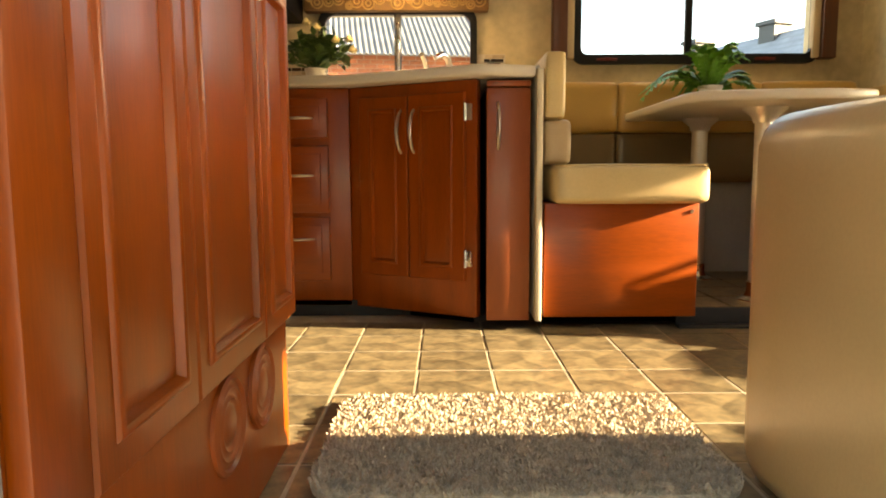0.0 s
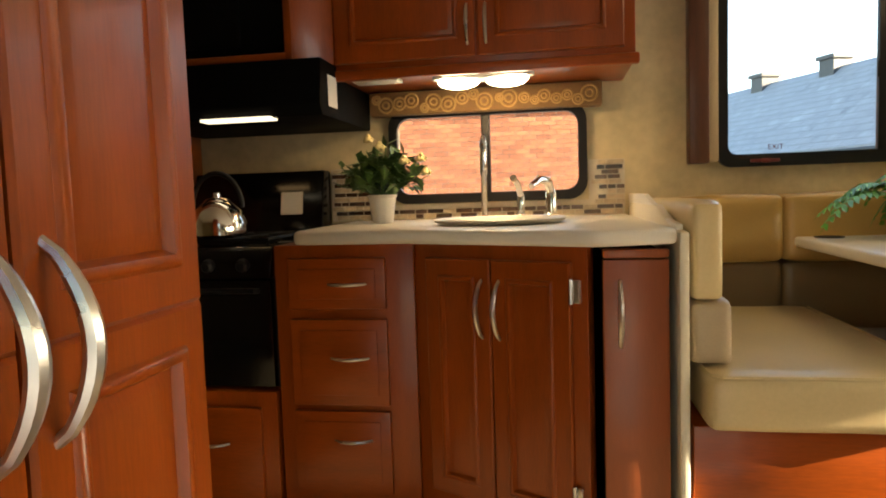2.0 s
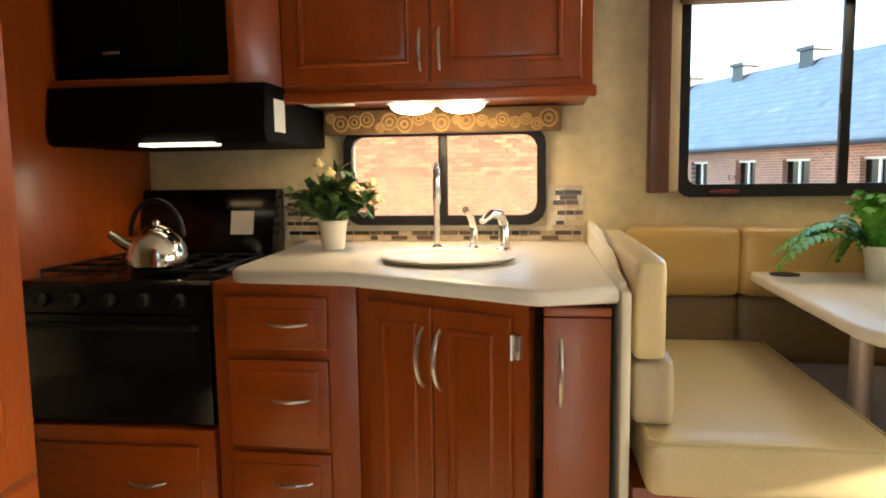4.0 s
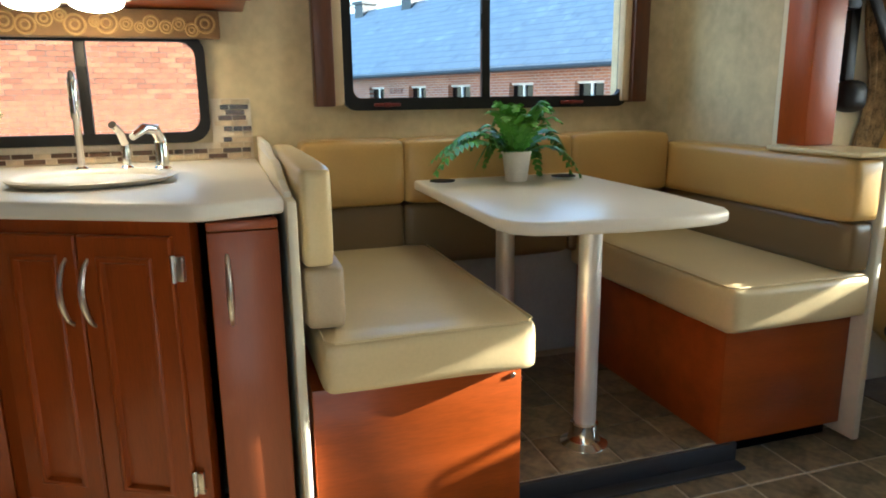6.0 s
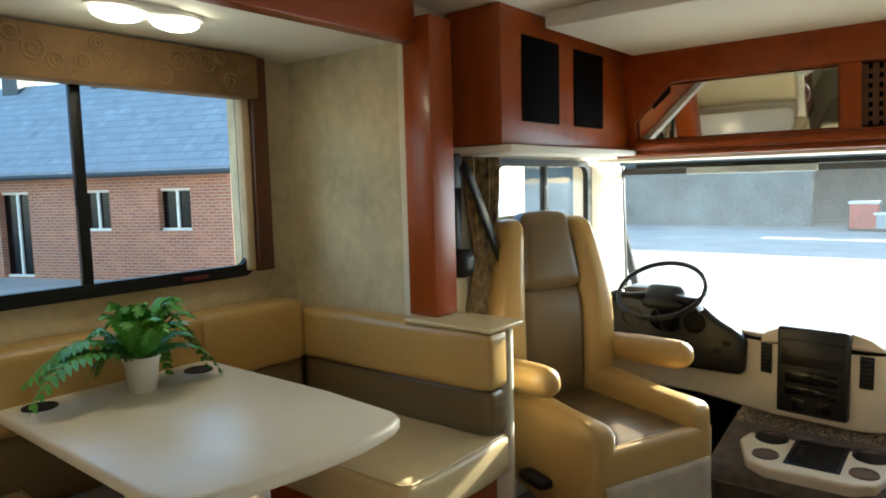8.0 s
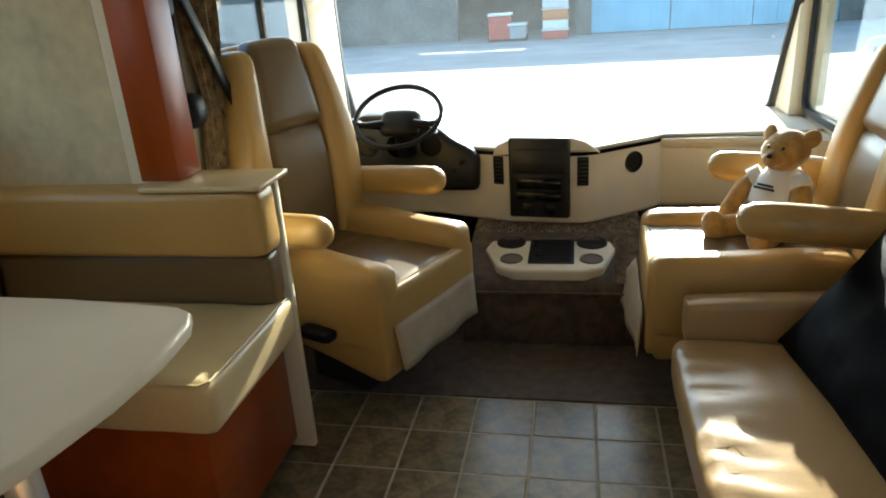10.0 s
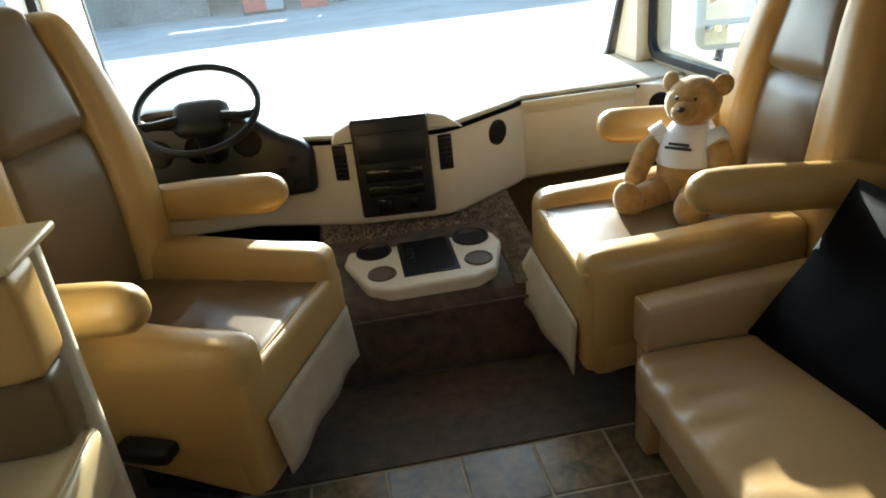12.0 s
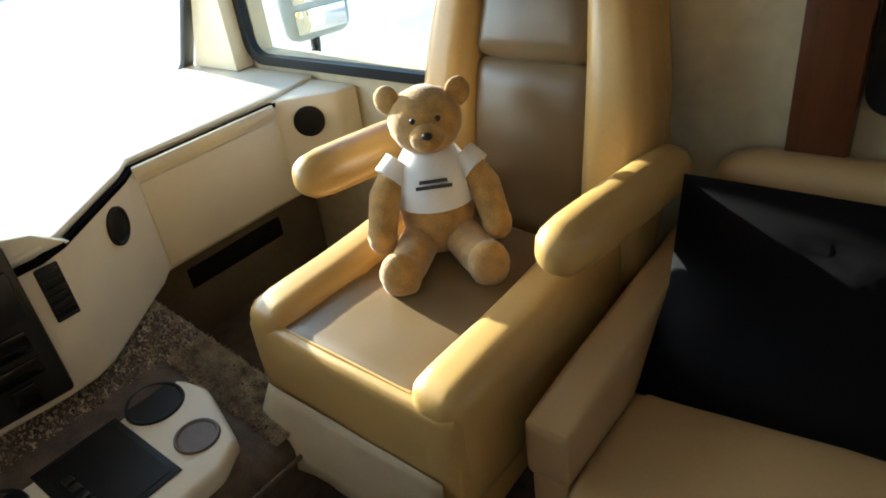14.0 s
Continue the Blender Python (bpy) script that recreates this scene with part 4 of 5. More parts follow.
# ---- captain's chairs ----
def chair(at, rz, label, back_at, lean, arm_tip, skirt_top, flare, side_top, back_z=0.47, group="cab seats"):
    """A swivel cab seat; its own -y is forward, z from the floor."""
    c = thing("captain_chair", at, label, "seat", group, rz=rz)
    L = dict(local=True)
    part("pedestal", box(-0.13, 0.13, -0.08, 0.20, 0.0, 0.22, 0.015), RUBBER, c, "dark seat pedestal", **L)
    bm = cushion(-0.285, 0.285, -0.285, 0.30, 0.17, 0.44, 0.03, 0.006, 9, rz)
    for v in bm.verts:
        v.co.z += max(0, 0.32 - v.co.z) / 0.15 * 0.11 * (v.co.y + 0.27) / 0.54
    part("shell", bm, TAN, c, **L)
    # sunken seat panel between two bolsters, sewn to an upright front
    bm = cushion(-0.185, 0.185, -0.290, 0.27, 0.42, 0.508, 0.010, 0.012, 24, 1)
    for v in bm.verts:
        if v.co.z > 0.47:
            v.co.z -= sum(0.006 * math.exp(-((v.co.y - y0) / 0.012) ** 2) for y0 in (-0.06, 0.05, 0.15)) + 0.002 * noise.noise(v.co * 7)
    part("seat_panel", bm, TAUPE, c, "taupe seat panel", **L)
    part("piping", tube([(-0.175, -0.291, 0.503), (0, -0.292, 0.506), (0.175, -0.291, 0.503)], 0.004, 6), TAN, c, "sewn front seam", **L)
    for s in (-1, 1):
        bm = cushion(-0.060, 0.060, -0.306, 0.30, 0.26, side_top, 0.04, 0.008, 12, s)
        for v in bm.verts:
            if v.co.z > 0.42:
                up = max(0, min(1, (v.co.y + 0.15) / 0.35))
                v.co.z += 0.02 * up * up * (3 - 2 * up)
            v.co.x += 0.004 * noise.noise(v.co * 8)
        part("bolster", moved(bm, Matrix.Translation((s * 0.232, 0, 0))), TAN, c, **L)
    part("front_roll", cushion(-0.284, 0.284, -0.312, -0.19, 0.20, 0.503, 0.016, 0.004, 12, 3), TAN, c, **L)
    tilt = Matrix.Translation((0, back_at, back_z)) @ Matrix.Rotation(radians(-lean), 4, "X")

    def narrow(v):
        f = min(1, max(0, v.co.z / 0.80))
        v.co.x *= 1 - 0.30 * max(0, f - 0.45) ** 1.5 / 0.41
        v.co.y += -0.03 * math.sin(f * math.pi)

    def back_block(x0, x1, y0, y1, z0, z1, mt, name, r=0.04, lb="", tucks=()):
        bm = cushion(x0, x1, y0, y1, z0, z1, r, 0.012, 14, z0)
        for v in bm.verts:
            if v.co.y < (y0 + y1) / 2:
                v.co.y += sum(0.010 * math.exp(-((v.co.z - t) / 0.012) ** 2) for t in tucks) + 0.002 * noise.noise(v.co * 6)
            narrow(v)
        return part(name, moved(bm, tilt), mt, c, lb, **L)

    back_block(-0.295, 0.295, 0.03, 0.11, -0.06, 0.79, TAN, "back_shell", 0.05)
    back_block(-0.160, 0.160, -0.022, 0.06, 0.02, 0.49, TAUPE, "back_panel", 0.03, "taupe back panel with tucked seams", (0.17, 0.30))
    back_block(-0.160, 0.160, -0.034, 0.06, 0.494, 0.80, TAUPE, "head_panel", 0.03, "taupe headrest panel")
    for s in (-1, 1):
        bm = cushion(-0.072, 0.072, -0.060, 0.08, -0.02, 0.775, 0.05, 0.008, 12, s)
        for v in bm.verts:
            v.co.x += s * 0.232
            narrow(v)
            v.co.y += 0.003 * noise.noise(v.co * 9)
        part("back_bolster", moved(bm, tilt), TAN, c, **L)
        arm = cushion(-0.05, 0.05, arm_tip, back_at + 0.10, -0.052, 0.052, 0.048, 0.008, 9, s + 5)
        part("armrest", moved(arm, Matrix.Translation((s * 0.328, 0, 0.700)) @ Matrix.Rotation(radians(-5), 4, "X")), TAN, c, **L)
    # cloth skirt hanging at the front, one corner kicked out
    bm = bmesh.new()
    rows = []
    for k in range(7):
        f = k / 6
        rows.append([bm.verts.new((-0.25 + 0.50 * j / 12, -0.326 - 0.008 * f - 0.006 * math.sin(j * 1.1) * f - flare * f * (1 - j / 12), skirt_top - 0.17 * f + flare * 0.6 * f * (1 - j / 12))) for j in range(13)])
    for p, q in zip(rows, rows[1:]):
        for j in range(12):
            bm.faces.new((p[j], p[j + 1], q[j + 1], q[j]))
    sk = part("skirt", bm, SKIRT, c, "hanging beige cloth skirt", **L)
    so = sk.modifiers.new("thick", "SOLIDIFY")
    so.thickness = 0.005
    part("lever", join(tube([(-0.27, 0.02, 0.345), (-0.33, 0.0, 0.34)], 0.010, 8), cushion(-0.36, -0.30, -0.12, 0.02, 0.32, 0.36, 0.015, 0.002, 3, 2)), BLACK, c, "black plastic lever", **L)
    return c


chair((2.734, 2.288, 0), -22.4, "tan and taupe leather driver's seat swivelled to the aisle", 0.262, 5, -0.16, 0.39, 0.02, 0.583)
chair((2.858, 0.955, 0), 178, "tan and taupe leather passenger seat with a teddy bear on it", 0.355, 10, -0.06, 0.345, 0.07, 0.545, 0.385)

# ---- teddy bear ----
FUR = mat("bear_plush", (0.46, 0.265, 0.07), 0.95, scale=30, fine=260, vary=0.22, bump=0.25, dist=0.004, sheen=0.4)
SHIRT = mat("white_cotton", (0.78, 0.76, 0.73), 0.9, scale=12, fine=300, vary=0.05, bump=0.08)
INK = mat("dark_felt", (0.02, 0.015, 0.013), 0.5, bump=0)


def bear_shape():
    """A sitting bear, facing -y, from its seat at z 0: pieces with the slot of their material."""
    r = Matrix.Rotation
    out = [(blob(0, 0.01, 0.12, 0.095, 0.085, 0.135), 0), (blob(0, -0.01, 0.330, 0.092, 0.078, 0.078), 0), (blob(0, -0.077, 0.312, 0.043, 0.034, 0.034), 0)]
    for s in (-1, 1):
        out += [(moved(blob(0, 0, 0, 0.034, 0.015, 0.034, 14), Matrix.Translation((s * 0.086, -0.005, 0.383)) @ r(radians(s * 20), 4, "Z")), 0)]
        out += [(tube([(s * 0.085, 0, 0.225), (s * 0.125, -0.03, 0.165), (s * 0.140, -0.055, 0.10)], 0.040, 14, taper=[0.8, 1.0, 0.9]), 0), (blob(s * 0.142, -0.06, 0.088, 0.038, 0.037, 0.042), 0)]
        out += [(tube([(s * 0.055, -0.03, 0.045), (s * 0.085, -0.12, 0.04), (s * 0.10, -0.175, 0.048)], 0.050, 14, taper=[1, 0.95, 0.9]), 0), (moved(blob(0, 0, 0, 0.050, 0.040, 0.066), Matrix.Translation((s * 0.103, -0.188, 0.055)) @ r(radians(12), 4, "X")), 0)]
        out += [(tube([(s * 0.080, 0, 0.235), (s * 0.108, -0.02, 0.205)], 0.041, 14, taper=[0.85, 1.0]), 1)]
        out += [(blob(s * 0.030, -0.080, 0.352, 0.007, 0.005, 0.007, 8), 2)]
    out += [(lathe([(0.093, 0.135), (0.101, 0.137), (0.099, 0.18), (0.088, 0.225), (0.062, 0.262), (0.045, 0.268)], 0, 0.008, 28, 1.0, 0.9), 1)]
    out += [(blob(0, -0.109, 0.325, 0.013, 0.008, 0.009, 10), 2)]
    for z, w in ((0.212, 0.034), (0.200, 0.044)):
        out += [(moved(box(-w, w, -0.0835, -0.0815, z - 0.004, z + 0.004), Matrix.Translation((0, 0.0 if z > 0.205 else -0.003, 0))), 2)]
    return out


tmp = []
for b, slot in bear_shape():
    for f in b.faces:
        f.material_index = slot
    for v in b.verts:   # the trunk leans back, the legs stay on the seat
        up = max(0, v.co.z - 0.06) if v.co.y > -0.12 or v.co.z > 0.13 else 0
        v.co.y += 0.28 * up
    tmp.append(b)
bm = join(*tmp)
bm.transform(Matrix.Translation((2.934, 0.84, 0.508)) @ Matrix.Rotation(radians(221), 4, "Z") @ Matrix.Scale(0.90, 4))
bear = solo("teddy_bear", bm, FUR, "brown plush teddy bear in a white T-shirt sitting on the seat", "teddy bear", (2.934, 0.84, 0.508))
bear.data.materials.append(SHIRT), bear.data.materials.append(INK)

# ---- dashboard ----
dash = thing("dashboard", (3.9, 1.63, 0.3), "cream and dark dashboard under the windscreen", "dashboard")
DP = [(4.34, 0.43), (3.74, 0.43), (3.71, 0.62), (3.71, 1.12), (3.66, 1.17), (3.475, 1.42), (3.45, 1.48), (3.45, 1.56), (3.48, 1.82), (3.53, 1.96), (3.62, 2.20), (3.64, 2.70), (4.34, 2.70)]
part("body", prism(DP, 0.37, 0.70, "z", 0.02, 3), DASH, dash)
part("hood", prism([(1.40, 0.69), (1.88, 0.69), (1.86, 0.735), (1.80, 0.762), (1.55, 0.768), (1.47, 0.745)], 3.47, 3.85, "x", 0.01), DASH, dash)
part("seam", prism([(x - (0.0 if x > 4 else 0.004), y) for x, y in DP], 0.686, 0.6985, "z", 0.001), DARK, dash, "dark seam under the dash top")
part("top", prism([(x + (0.0 if x > 4 else 0.012), y) for x, y in DP], 0.70, 0.718, "z", 0.012), DASH, dash)


def on_face(a, b, f, z, out=0.0):
    """A pose on the dash's upright face between plan points a and b, at the share f."""
    ax, ay, bx, by = *a, *b
    dx, dy = bx - ax, by - ay
    ln = math.hypot(dx, dy)
    nx, ny = -dy / ln, dx / ln
    return face_pose(ax + dx * f + nx * out, ay + dy * f + ny * out, z, nx, ny)


def centre(m, w, h, t, r=0.004):
    return moved(box(-w / 2, w / 2, -t, 0.0, -h / 2, h / 2, r), m)


C0, C1 = (3.45, 1.56), (3.48, 1.82)
stack = part("radio_panel", moved(join(box(-0.135, 0.135, -0.03, 0.02, -0.185, 0.18, 0.012, 3), box(-0.12, 0.12, -0.036, 0, 0.02, 0.13, 0.006)), on_face(C0, C1, 0.42, 0.592)), DASHG, dash, "dark centre console with radio")
for f, z, w, h in ((0.42, 0.567, 0.20, 0.05), (0.42, 0.507, 0.20, 0.04), (0.24, 0.452, 0.05, 0.05), (0.60, 0.452, 0.05, 0.05)):
    part("control_strip", centre(on_face(C0, C1, f, z, 0.03), w, h, 0.006), BLACKG, stack)
for a, b, f in (((3.45, 1.48), C0, 0.0), (C1, (3.53, 1.96), 0.25)):
    v = part("air_vent", centre(on_face(a, b, f, 0.617), 0.05, 0.13, 0.008), BLACK, dash, "black upright air vent")
    for k in range(7):
        part("slat", centre(on_face(a, b, f, 0.562 + 0.018 * k, 0.008), 0.04, 0.004, 0.006, 0.001), DASHG, v)
for a, b, f, z in (((3.66, 1.17), (3.475, 1.42), 0.34, 0.62), ((3.58, 0.50), (3.71, 0.64), 0.5, 0.625)):
    m = on_face(a, b, f, z) @ Matrix.Rotation(radians(90), 4, "X")
    part("speaker", moved(lathe([(0.048, 0.0), (0.048, 0.007), (0.042, 0.009), (0.038, 0.004), (0.001, 0.006)], 0, 0, 26), m), BLACK, dash, "round black speaker grille")
part("end_block", prism([(3.78, 0.425), (3.56, 0.425), (3.58, 0.50), (3.71, 0.64), (3.75, 0.66)], 0.45, 0.704, "z", 0.012), DASH, dash)
part("glove_panel", centre(on_face((3.71, 0.62), (3.71, 1.12), 0.54, 0.52), 0.46, 0.26, 0.008, 0.006), DASH, dash)
part("grab_bar", join(centre(on_face((3.71, 0.62), (3.71, 1.12), 0.54, 0.682), 0.48, 0.035, 0.016, 0.008), centre(on_face((3.71, 0.62), (3.71, 1.12), 0.54, 0.660), 0.47, 0.008, 0.004, 0.001)), CREAM, dash)
clus = part("instrument_binnacle", prism([(1.95, 0.52), (1.94, 0.68), (1.98, 0.72), (2.06, 0.76), (2.14, 0.83), (2.26, 0.87), (2.46, 0.87), (2.58, 0.83), (2.64, 0.72), (2.64, 0.52)], 3.48, 3.85, "x", 0.03, 3), DASHG, dash, "dark instrument binnacle")
part("cowl", prism([(2.12, 0.80), (2.16, 0.86), (2.27, 0.895), (2.45, 0.895), (2.55, 0.86), (2.59, 0.80), (2.55, 0.83), (2.45, 0.862), (2.27, 0.862), (2.16, 0.83)], 3.42, 3.60, "x", 0.008), DASHG, clus)
for y in (2.16, 2.32, 2.46):
    part("dial", moved(lathe([(0.05, 0), (0.05, 0.006), (0.043, 0.006), (0.041, 0.002), (0.001, 0.002)], 0, 0, 22), Matrix.Translation((3.48, y, 0.74)) @ Matrix.Rotation(radians(-90), 4, "Y")), BLACKG, clus, "round gauge")
for y, z in ((2.02, 0.66), (2.06, 0.62), (2.02, 0.58)):
    part("switch", box(3.472, 3.486, y - 0.015, y + 0.015, z - 0.012, z + 0.012, 0.003), BLACK, clus)
part("lower_panel", box(3.88, 4.05, 0.43, 1.20, 0.01, 0.37, 0.01), mat("brown_kick_panel", (0.16, 0.12, 0.08), 0.8, vary=0.15, bump=0.1), dash, "brown kick panel")
# near-black block standing in for the shade below the dash
part("under_dash_shade", box(3.72, 4.0, 1.9, 2.69, 0.10, 0.40, 0.02), DARK, dash)
part("vent_strip", box(3.868, 3.879, 0.62, 1.0, 0.185, 0.255, 0.003), BLACK, dash, "black floor heater vent")

wheel = thing("steering_wheel", (3.38, 2.26, 0.88), "black steering wheel with two curved spokes", "steering wheel")
WM = Matrix.Translation((3.36, 2.27, 0.90)) @ Matrix.Rotation(radians(-33), 4, "Y")
part("rim", moved(tube([(0.19 * math.cos(t * math.pi / 20), 0.19 * math.sin(t * math.pi / 20), 0) for t in range(40)], 0.0115, 10, closed=True), WM), BLACK, wheel)
part("hub", moved(cushion(-0.06, 0.07, -0.085, 0.085, -0.075, -0.02, 0.035, 0.008, 5), WM), BLACK, wheel)
for s in (-1, 1):
    part("spoke", moved(tube([(-0.02, s * 0.07, -0.02), (-0.04, s * 0.14, -0.012), (-0.05, s * 0.183, 0)], 0.014, 8), WM), BLACK, wheel)
part("crossbar", moved(tube([(-0.03, 0.18 * math.sin(k * math.pi / 10), -0.045 * math.cos(k * math.pi / 10)) for k in range(-5, 6)], 0.010, 8), WM), BLACK, wheel)
part("column", moved(tube([(0, 0, -0.03), (0, 0, -0.22)], 0.045, 14), WM), BLACK, wheel)

# engine cover with cup holders
cover = thing("engine_cover", (3.3, 1.62, 0), "carpeted engine cover between the cab seats", "engine cover")
# brown carpet, kept darker than the pile: the front face's shade is in its colour
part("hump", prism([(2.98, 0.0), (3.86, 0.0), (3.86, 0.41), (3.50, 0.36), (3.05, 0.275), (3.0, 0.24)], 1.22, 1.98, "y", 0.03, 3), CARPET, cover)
part("edge_binding", tube([(2.995, 1.235, 0.0), (2.993, 1.235, 0.235), (2.993, 1.965, 0.235), (2.995, 1.965, 0.0)], 0.006, 6), CARPET, cover, "brown edge binding")
rnd = random.Random(12)
bm = bmesh.new()
for _ in range(15000):
    x = rnd.uniform(3.03, 3.80)
    y = rnd.uniform(1.235, 1.345) if x < 3.41 else rnd.uniform(1.235, 1.965)
    z = 0.272 + (x - 3.05) * 0.189 if x < 3.50 else 0.358 + (x - 3.50) * 0.139
    a = rnd.uniform(0, 6.28)
    d = Vector((math.cos(a), math.sin(a), 0)) * 0.0035
    lean = Vector((rnd.uniform(-0.009, 0.009), rnd.uniform(-0.009, 0.009), rnd.uniform(0.006, 0.014)))
    p = Vector((x, y, z - 0.002))
    bm.faces.new([bm.verts.new(q) for q in (p - d, p + d, p + d * 0.7 + lean, p - d * 0.7 + lean)])
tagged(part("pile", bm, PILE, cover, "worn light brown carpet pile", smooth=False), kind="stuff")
tray = thing("console_tray", (3.23, 1.62, 0.29), "cream plastic tray with four cup holders and a dark bin", "console")
CP = [(3.045, 1.47), (3.045, 1.76), (3.08, 1.83), (3.26, 1.90), (3.37, 1.88), (3.39, 1.80), (3.39, 1.43), (3.37, 1.36), (3.26, 1.34), (3.08, 1.40)]
TM = Matrix.Translation((3.2, 1.62, 0.30)) @ Matrix.Rotation(radians(-3), 4, "Y") @ Matrix.Translation((-3.2, -1.62, -0.30))
part("body", moved(prism(CP, 0.255, 0.322, "z", 0.014, 3), TM), DASH, tray)
part("bin", moved(join(box(3.105, 3.355, 1.515, 1.705, 0.3225, 0.326, 0.002), box(3.12, 3.34, 1.53, 1.69, 0.3265, 0.328)), TM), BLACK, tray, "black rectangular bin")
part("bin_buttons", moved(join(*[box(3.17 + 0.03 * k, 3.19 + 0.03 * k, 1.655, 1.675, 0.328, 0.335, 0.002) for k in range(4)]), TM), DASHG, tray)
for x, y, r in ((3.32, 1.79, 0.058), (3.15, 1.775, 0.043), (3.32, 1.44, 0.06), (3.155, 1.445, 0.043)):
    part("cup_holder", moved(lathe([(r + 0.006, 0.3225), (r + 0.004, 0.328), (r, 0.328), (r - 0.004, 0.324), (0.001, 0.3235)], x, y, 26), TM), BLACK if r > 0.05 else mat("brown_cup", (0.12, 0.08, 0.055), 0.5), tray, "round cup holder")

RED_INK = mat("red_catch", (0.13, 0.012, 0.01), 0.5, bump=0)
# ---- overhead lockers ----
oh = thing("overhead_locker", (2.9, 2.6, 1.51), "cherry wood overhead locker with two dark grilles above the driver", "locker")
part("body", box(2.395, 3.50, 2.475, 2.718, 1.535, 2.018, 0.004), WOOD, oh)
part("light_lip", box(2.40, 3.52, 2.44, 2.718, 1.508, 1.533, 0.006), CEIL, oh, "white underside panel")
for a, b in ((2.53, 2.80), (2.93, 3.19)):
    part("grille", box(a, b, 2.468, 2.476, 1.62, 1.93, 0.003), DARK, oh, "black cloth grille")
fo = thing("overhead_locker", (3.7, 1.6, 1.5), "cherry wood locker over the windscreen with mirror glass doors", "locker")
LEAN = Matrix(((1, 0, -math.tan(radians(12)), 1.5 * math.tan(radians(12))), (0, 1, 0, 0), (0, 0, 1, 0), (0, 0, 0, 1)))   # its face leans over the cab
part("body", moved(box(3.53, 3.95, 0.43, 2.56, 1.50, 2.018, 0.004), LEAN), WOODH, fo)
for z0, z1 in ((1.50, 1.575), (1.82, 1.97)):
    part("rail", moved(box(3.495, 3.53, 0.43, 2.50, z0, z1, 0.006), LEAN), WOODH, fo)
for y0, y1 in ((2.44, 2.50), (1.53, 1.60), (0.43, 0.66)):
    part("stile", moved(box(3.495, 3.53, y0, y1, 1.575, 1.82), LEAN), WOOD, fo)
part("moulding", moved(join(box(3.475, 3.50, 0.56, 2.50, 1.53, 1.56, 0.01), box(3.48, 3.50, 0.56, 2.50, 1.50, 1.518, 0.006)), LEAN), WOODH, fo)
part("mirror_pane", moved(prism([(2.43, 1.583), (1.612, 1.583), (1.612, 1.812), (2.27, 1.812), (2.43, 1.665)], 3.522, 3.529, "x"), LEAN), MIRROR, fo, "mirror glass with a cut corner", smooth=False)
part("corner_fillet", moved(prism([(2.44, 1.66), (2.44, 1.82), (2.265, 1.82)], 3.50, 3.528, "x"), LEAN), WOOD, fo)
part("woven_grille", moved(box(3.518, 3.529, 0.66, 1.53, 1.58, 1.815), LEAN), DARK, fo, "dark woven grille")
bars = [box(3.510, 3.518, 0.67 + 0.035 * k, 0.69 + 0.035 * k, 1.585, 1.81) for k in range(25)] + [box(3.506, 3.511, 0.665, 1.525, 1.60 + 0.035 * k, 1.615 + 0.035 * k) for k in range(6)]
tagged(part("grille_weave", moved(join(*bars), LEAN), mat("dark_cane", (0.10, 0.035, 0.015), 0.5), fo), kind="stuff")
part("lower_board", box(3.53, 3.96, 0.43, 2.66, 1.485, 1.499), CEIL, fo)
solo("ceiling_board", box(2.62, 3.48, 0.60, 2.43, 1.955, 2.018, 0.01), CEIL, "cream padded ceiling board over the cab", "ceiling", kind=S)
blind = thing("sun_visor_rail", (3.93, 1.6, 1.45), "black rail with folded grey sun visors", "visor")
part("rail", tube([(3.925, 0.50, 1.462), (3.925, 2.62, 1.462)], 0.014, 8), BLACK, blind)
for a, b in ((1.75, 2.35), (0.95, 1.45)):
    part("visor", box(3.90, 3.925, a, b, 1.415, 1.45, 0.008), mat("visor_grey", (0.30, 0.32, 0.32), 0.4, bump=0.02), blind)

# seat belt, curtain
belt = thing("seat_belt", (2.40, 2.66, 1.0), "black seat belt with its reel on the side wall", "seat belt")
part("anchor", box(2.345, 2.41, 2.66, 2.718, 1.38, 1.51, 0.012), BLACK, belt)
part("reel", join(cushion(2.37, 2.47, 2.645, 2.718, 1.05, 1.15, 0.03, 0.004, 4), box(2.40, 2.44, 2.69, 2.717, 1.15, 1.40, 0.004)), BLACK, belt)
bm = bmesh.new()
q = [(2.41, 2.655, 1.47), (2.44, 2.648, 1.42), (2.56, 2.64, 1.20), (2.66, 2.62, 1.00)]
vs = [[bm.verts.new((x - 0.02, y, z - 0.012)), bm.verts.new((x + 0.02, y, z + 0.012))] for x, y, z in q]
for a, b in zip(vs, vs[1:]):
    bm.faces.new((a[0], a[1], b[1], b[0]))
w = part("strap", bm, BLACK, belt, "black webbing strap")
w.modifiers.new("thick", "SOLIDIFY").thickness = 0.003
CUR = mat("curtain_cloth", (0.24, 0.16, 0.075), 0.9, scale=24, fine=200, vary=0.5, bump=0.1)
bm = bmesh.new()
rows = []
for k in range(25):
    z = 1.50 - 0.62 * k / 24
    tie = 1 - 0.45 * math.exp(-((z - 1.12) / 0.16) ** 2)
    rows.append([bm.verts.new((2.55 + 0.10 * tie * (j / 28 - 0.5) * 2, 2.672 + 0.022 * math.sin(j * 1.35) * tie, z)) for j in range(29)])
for a, b in zip(rows, rows[1:]):
    for j in range(28):
        bm.faces.new((a[j], a[j + 1], b[j + 1], b[j]))
cur = solo("curtain", bm, CUR, "brown patterned curtain gathered beside the driver's window", "curtain", (2.55, 2.67, 0.88))
cur.modifiers.new("thick", "SOLIDIFY").thickness = 0.003

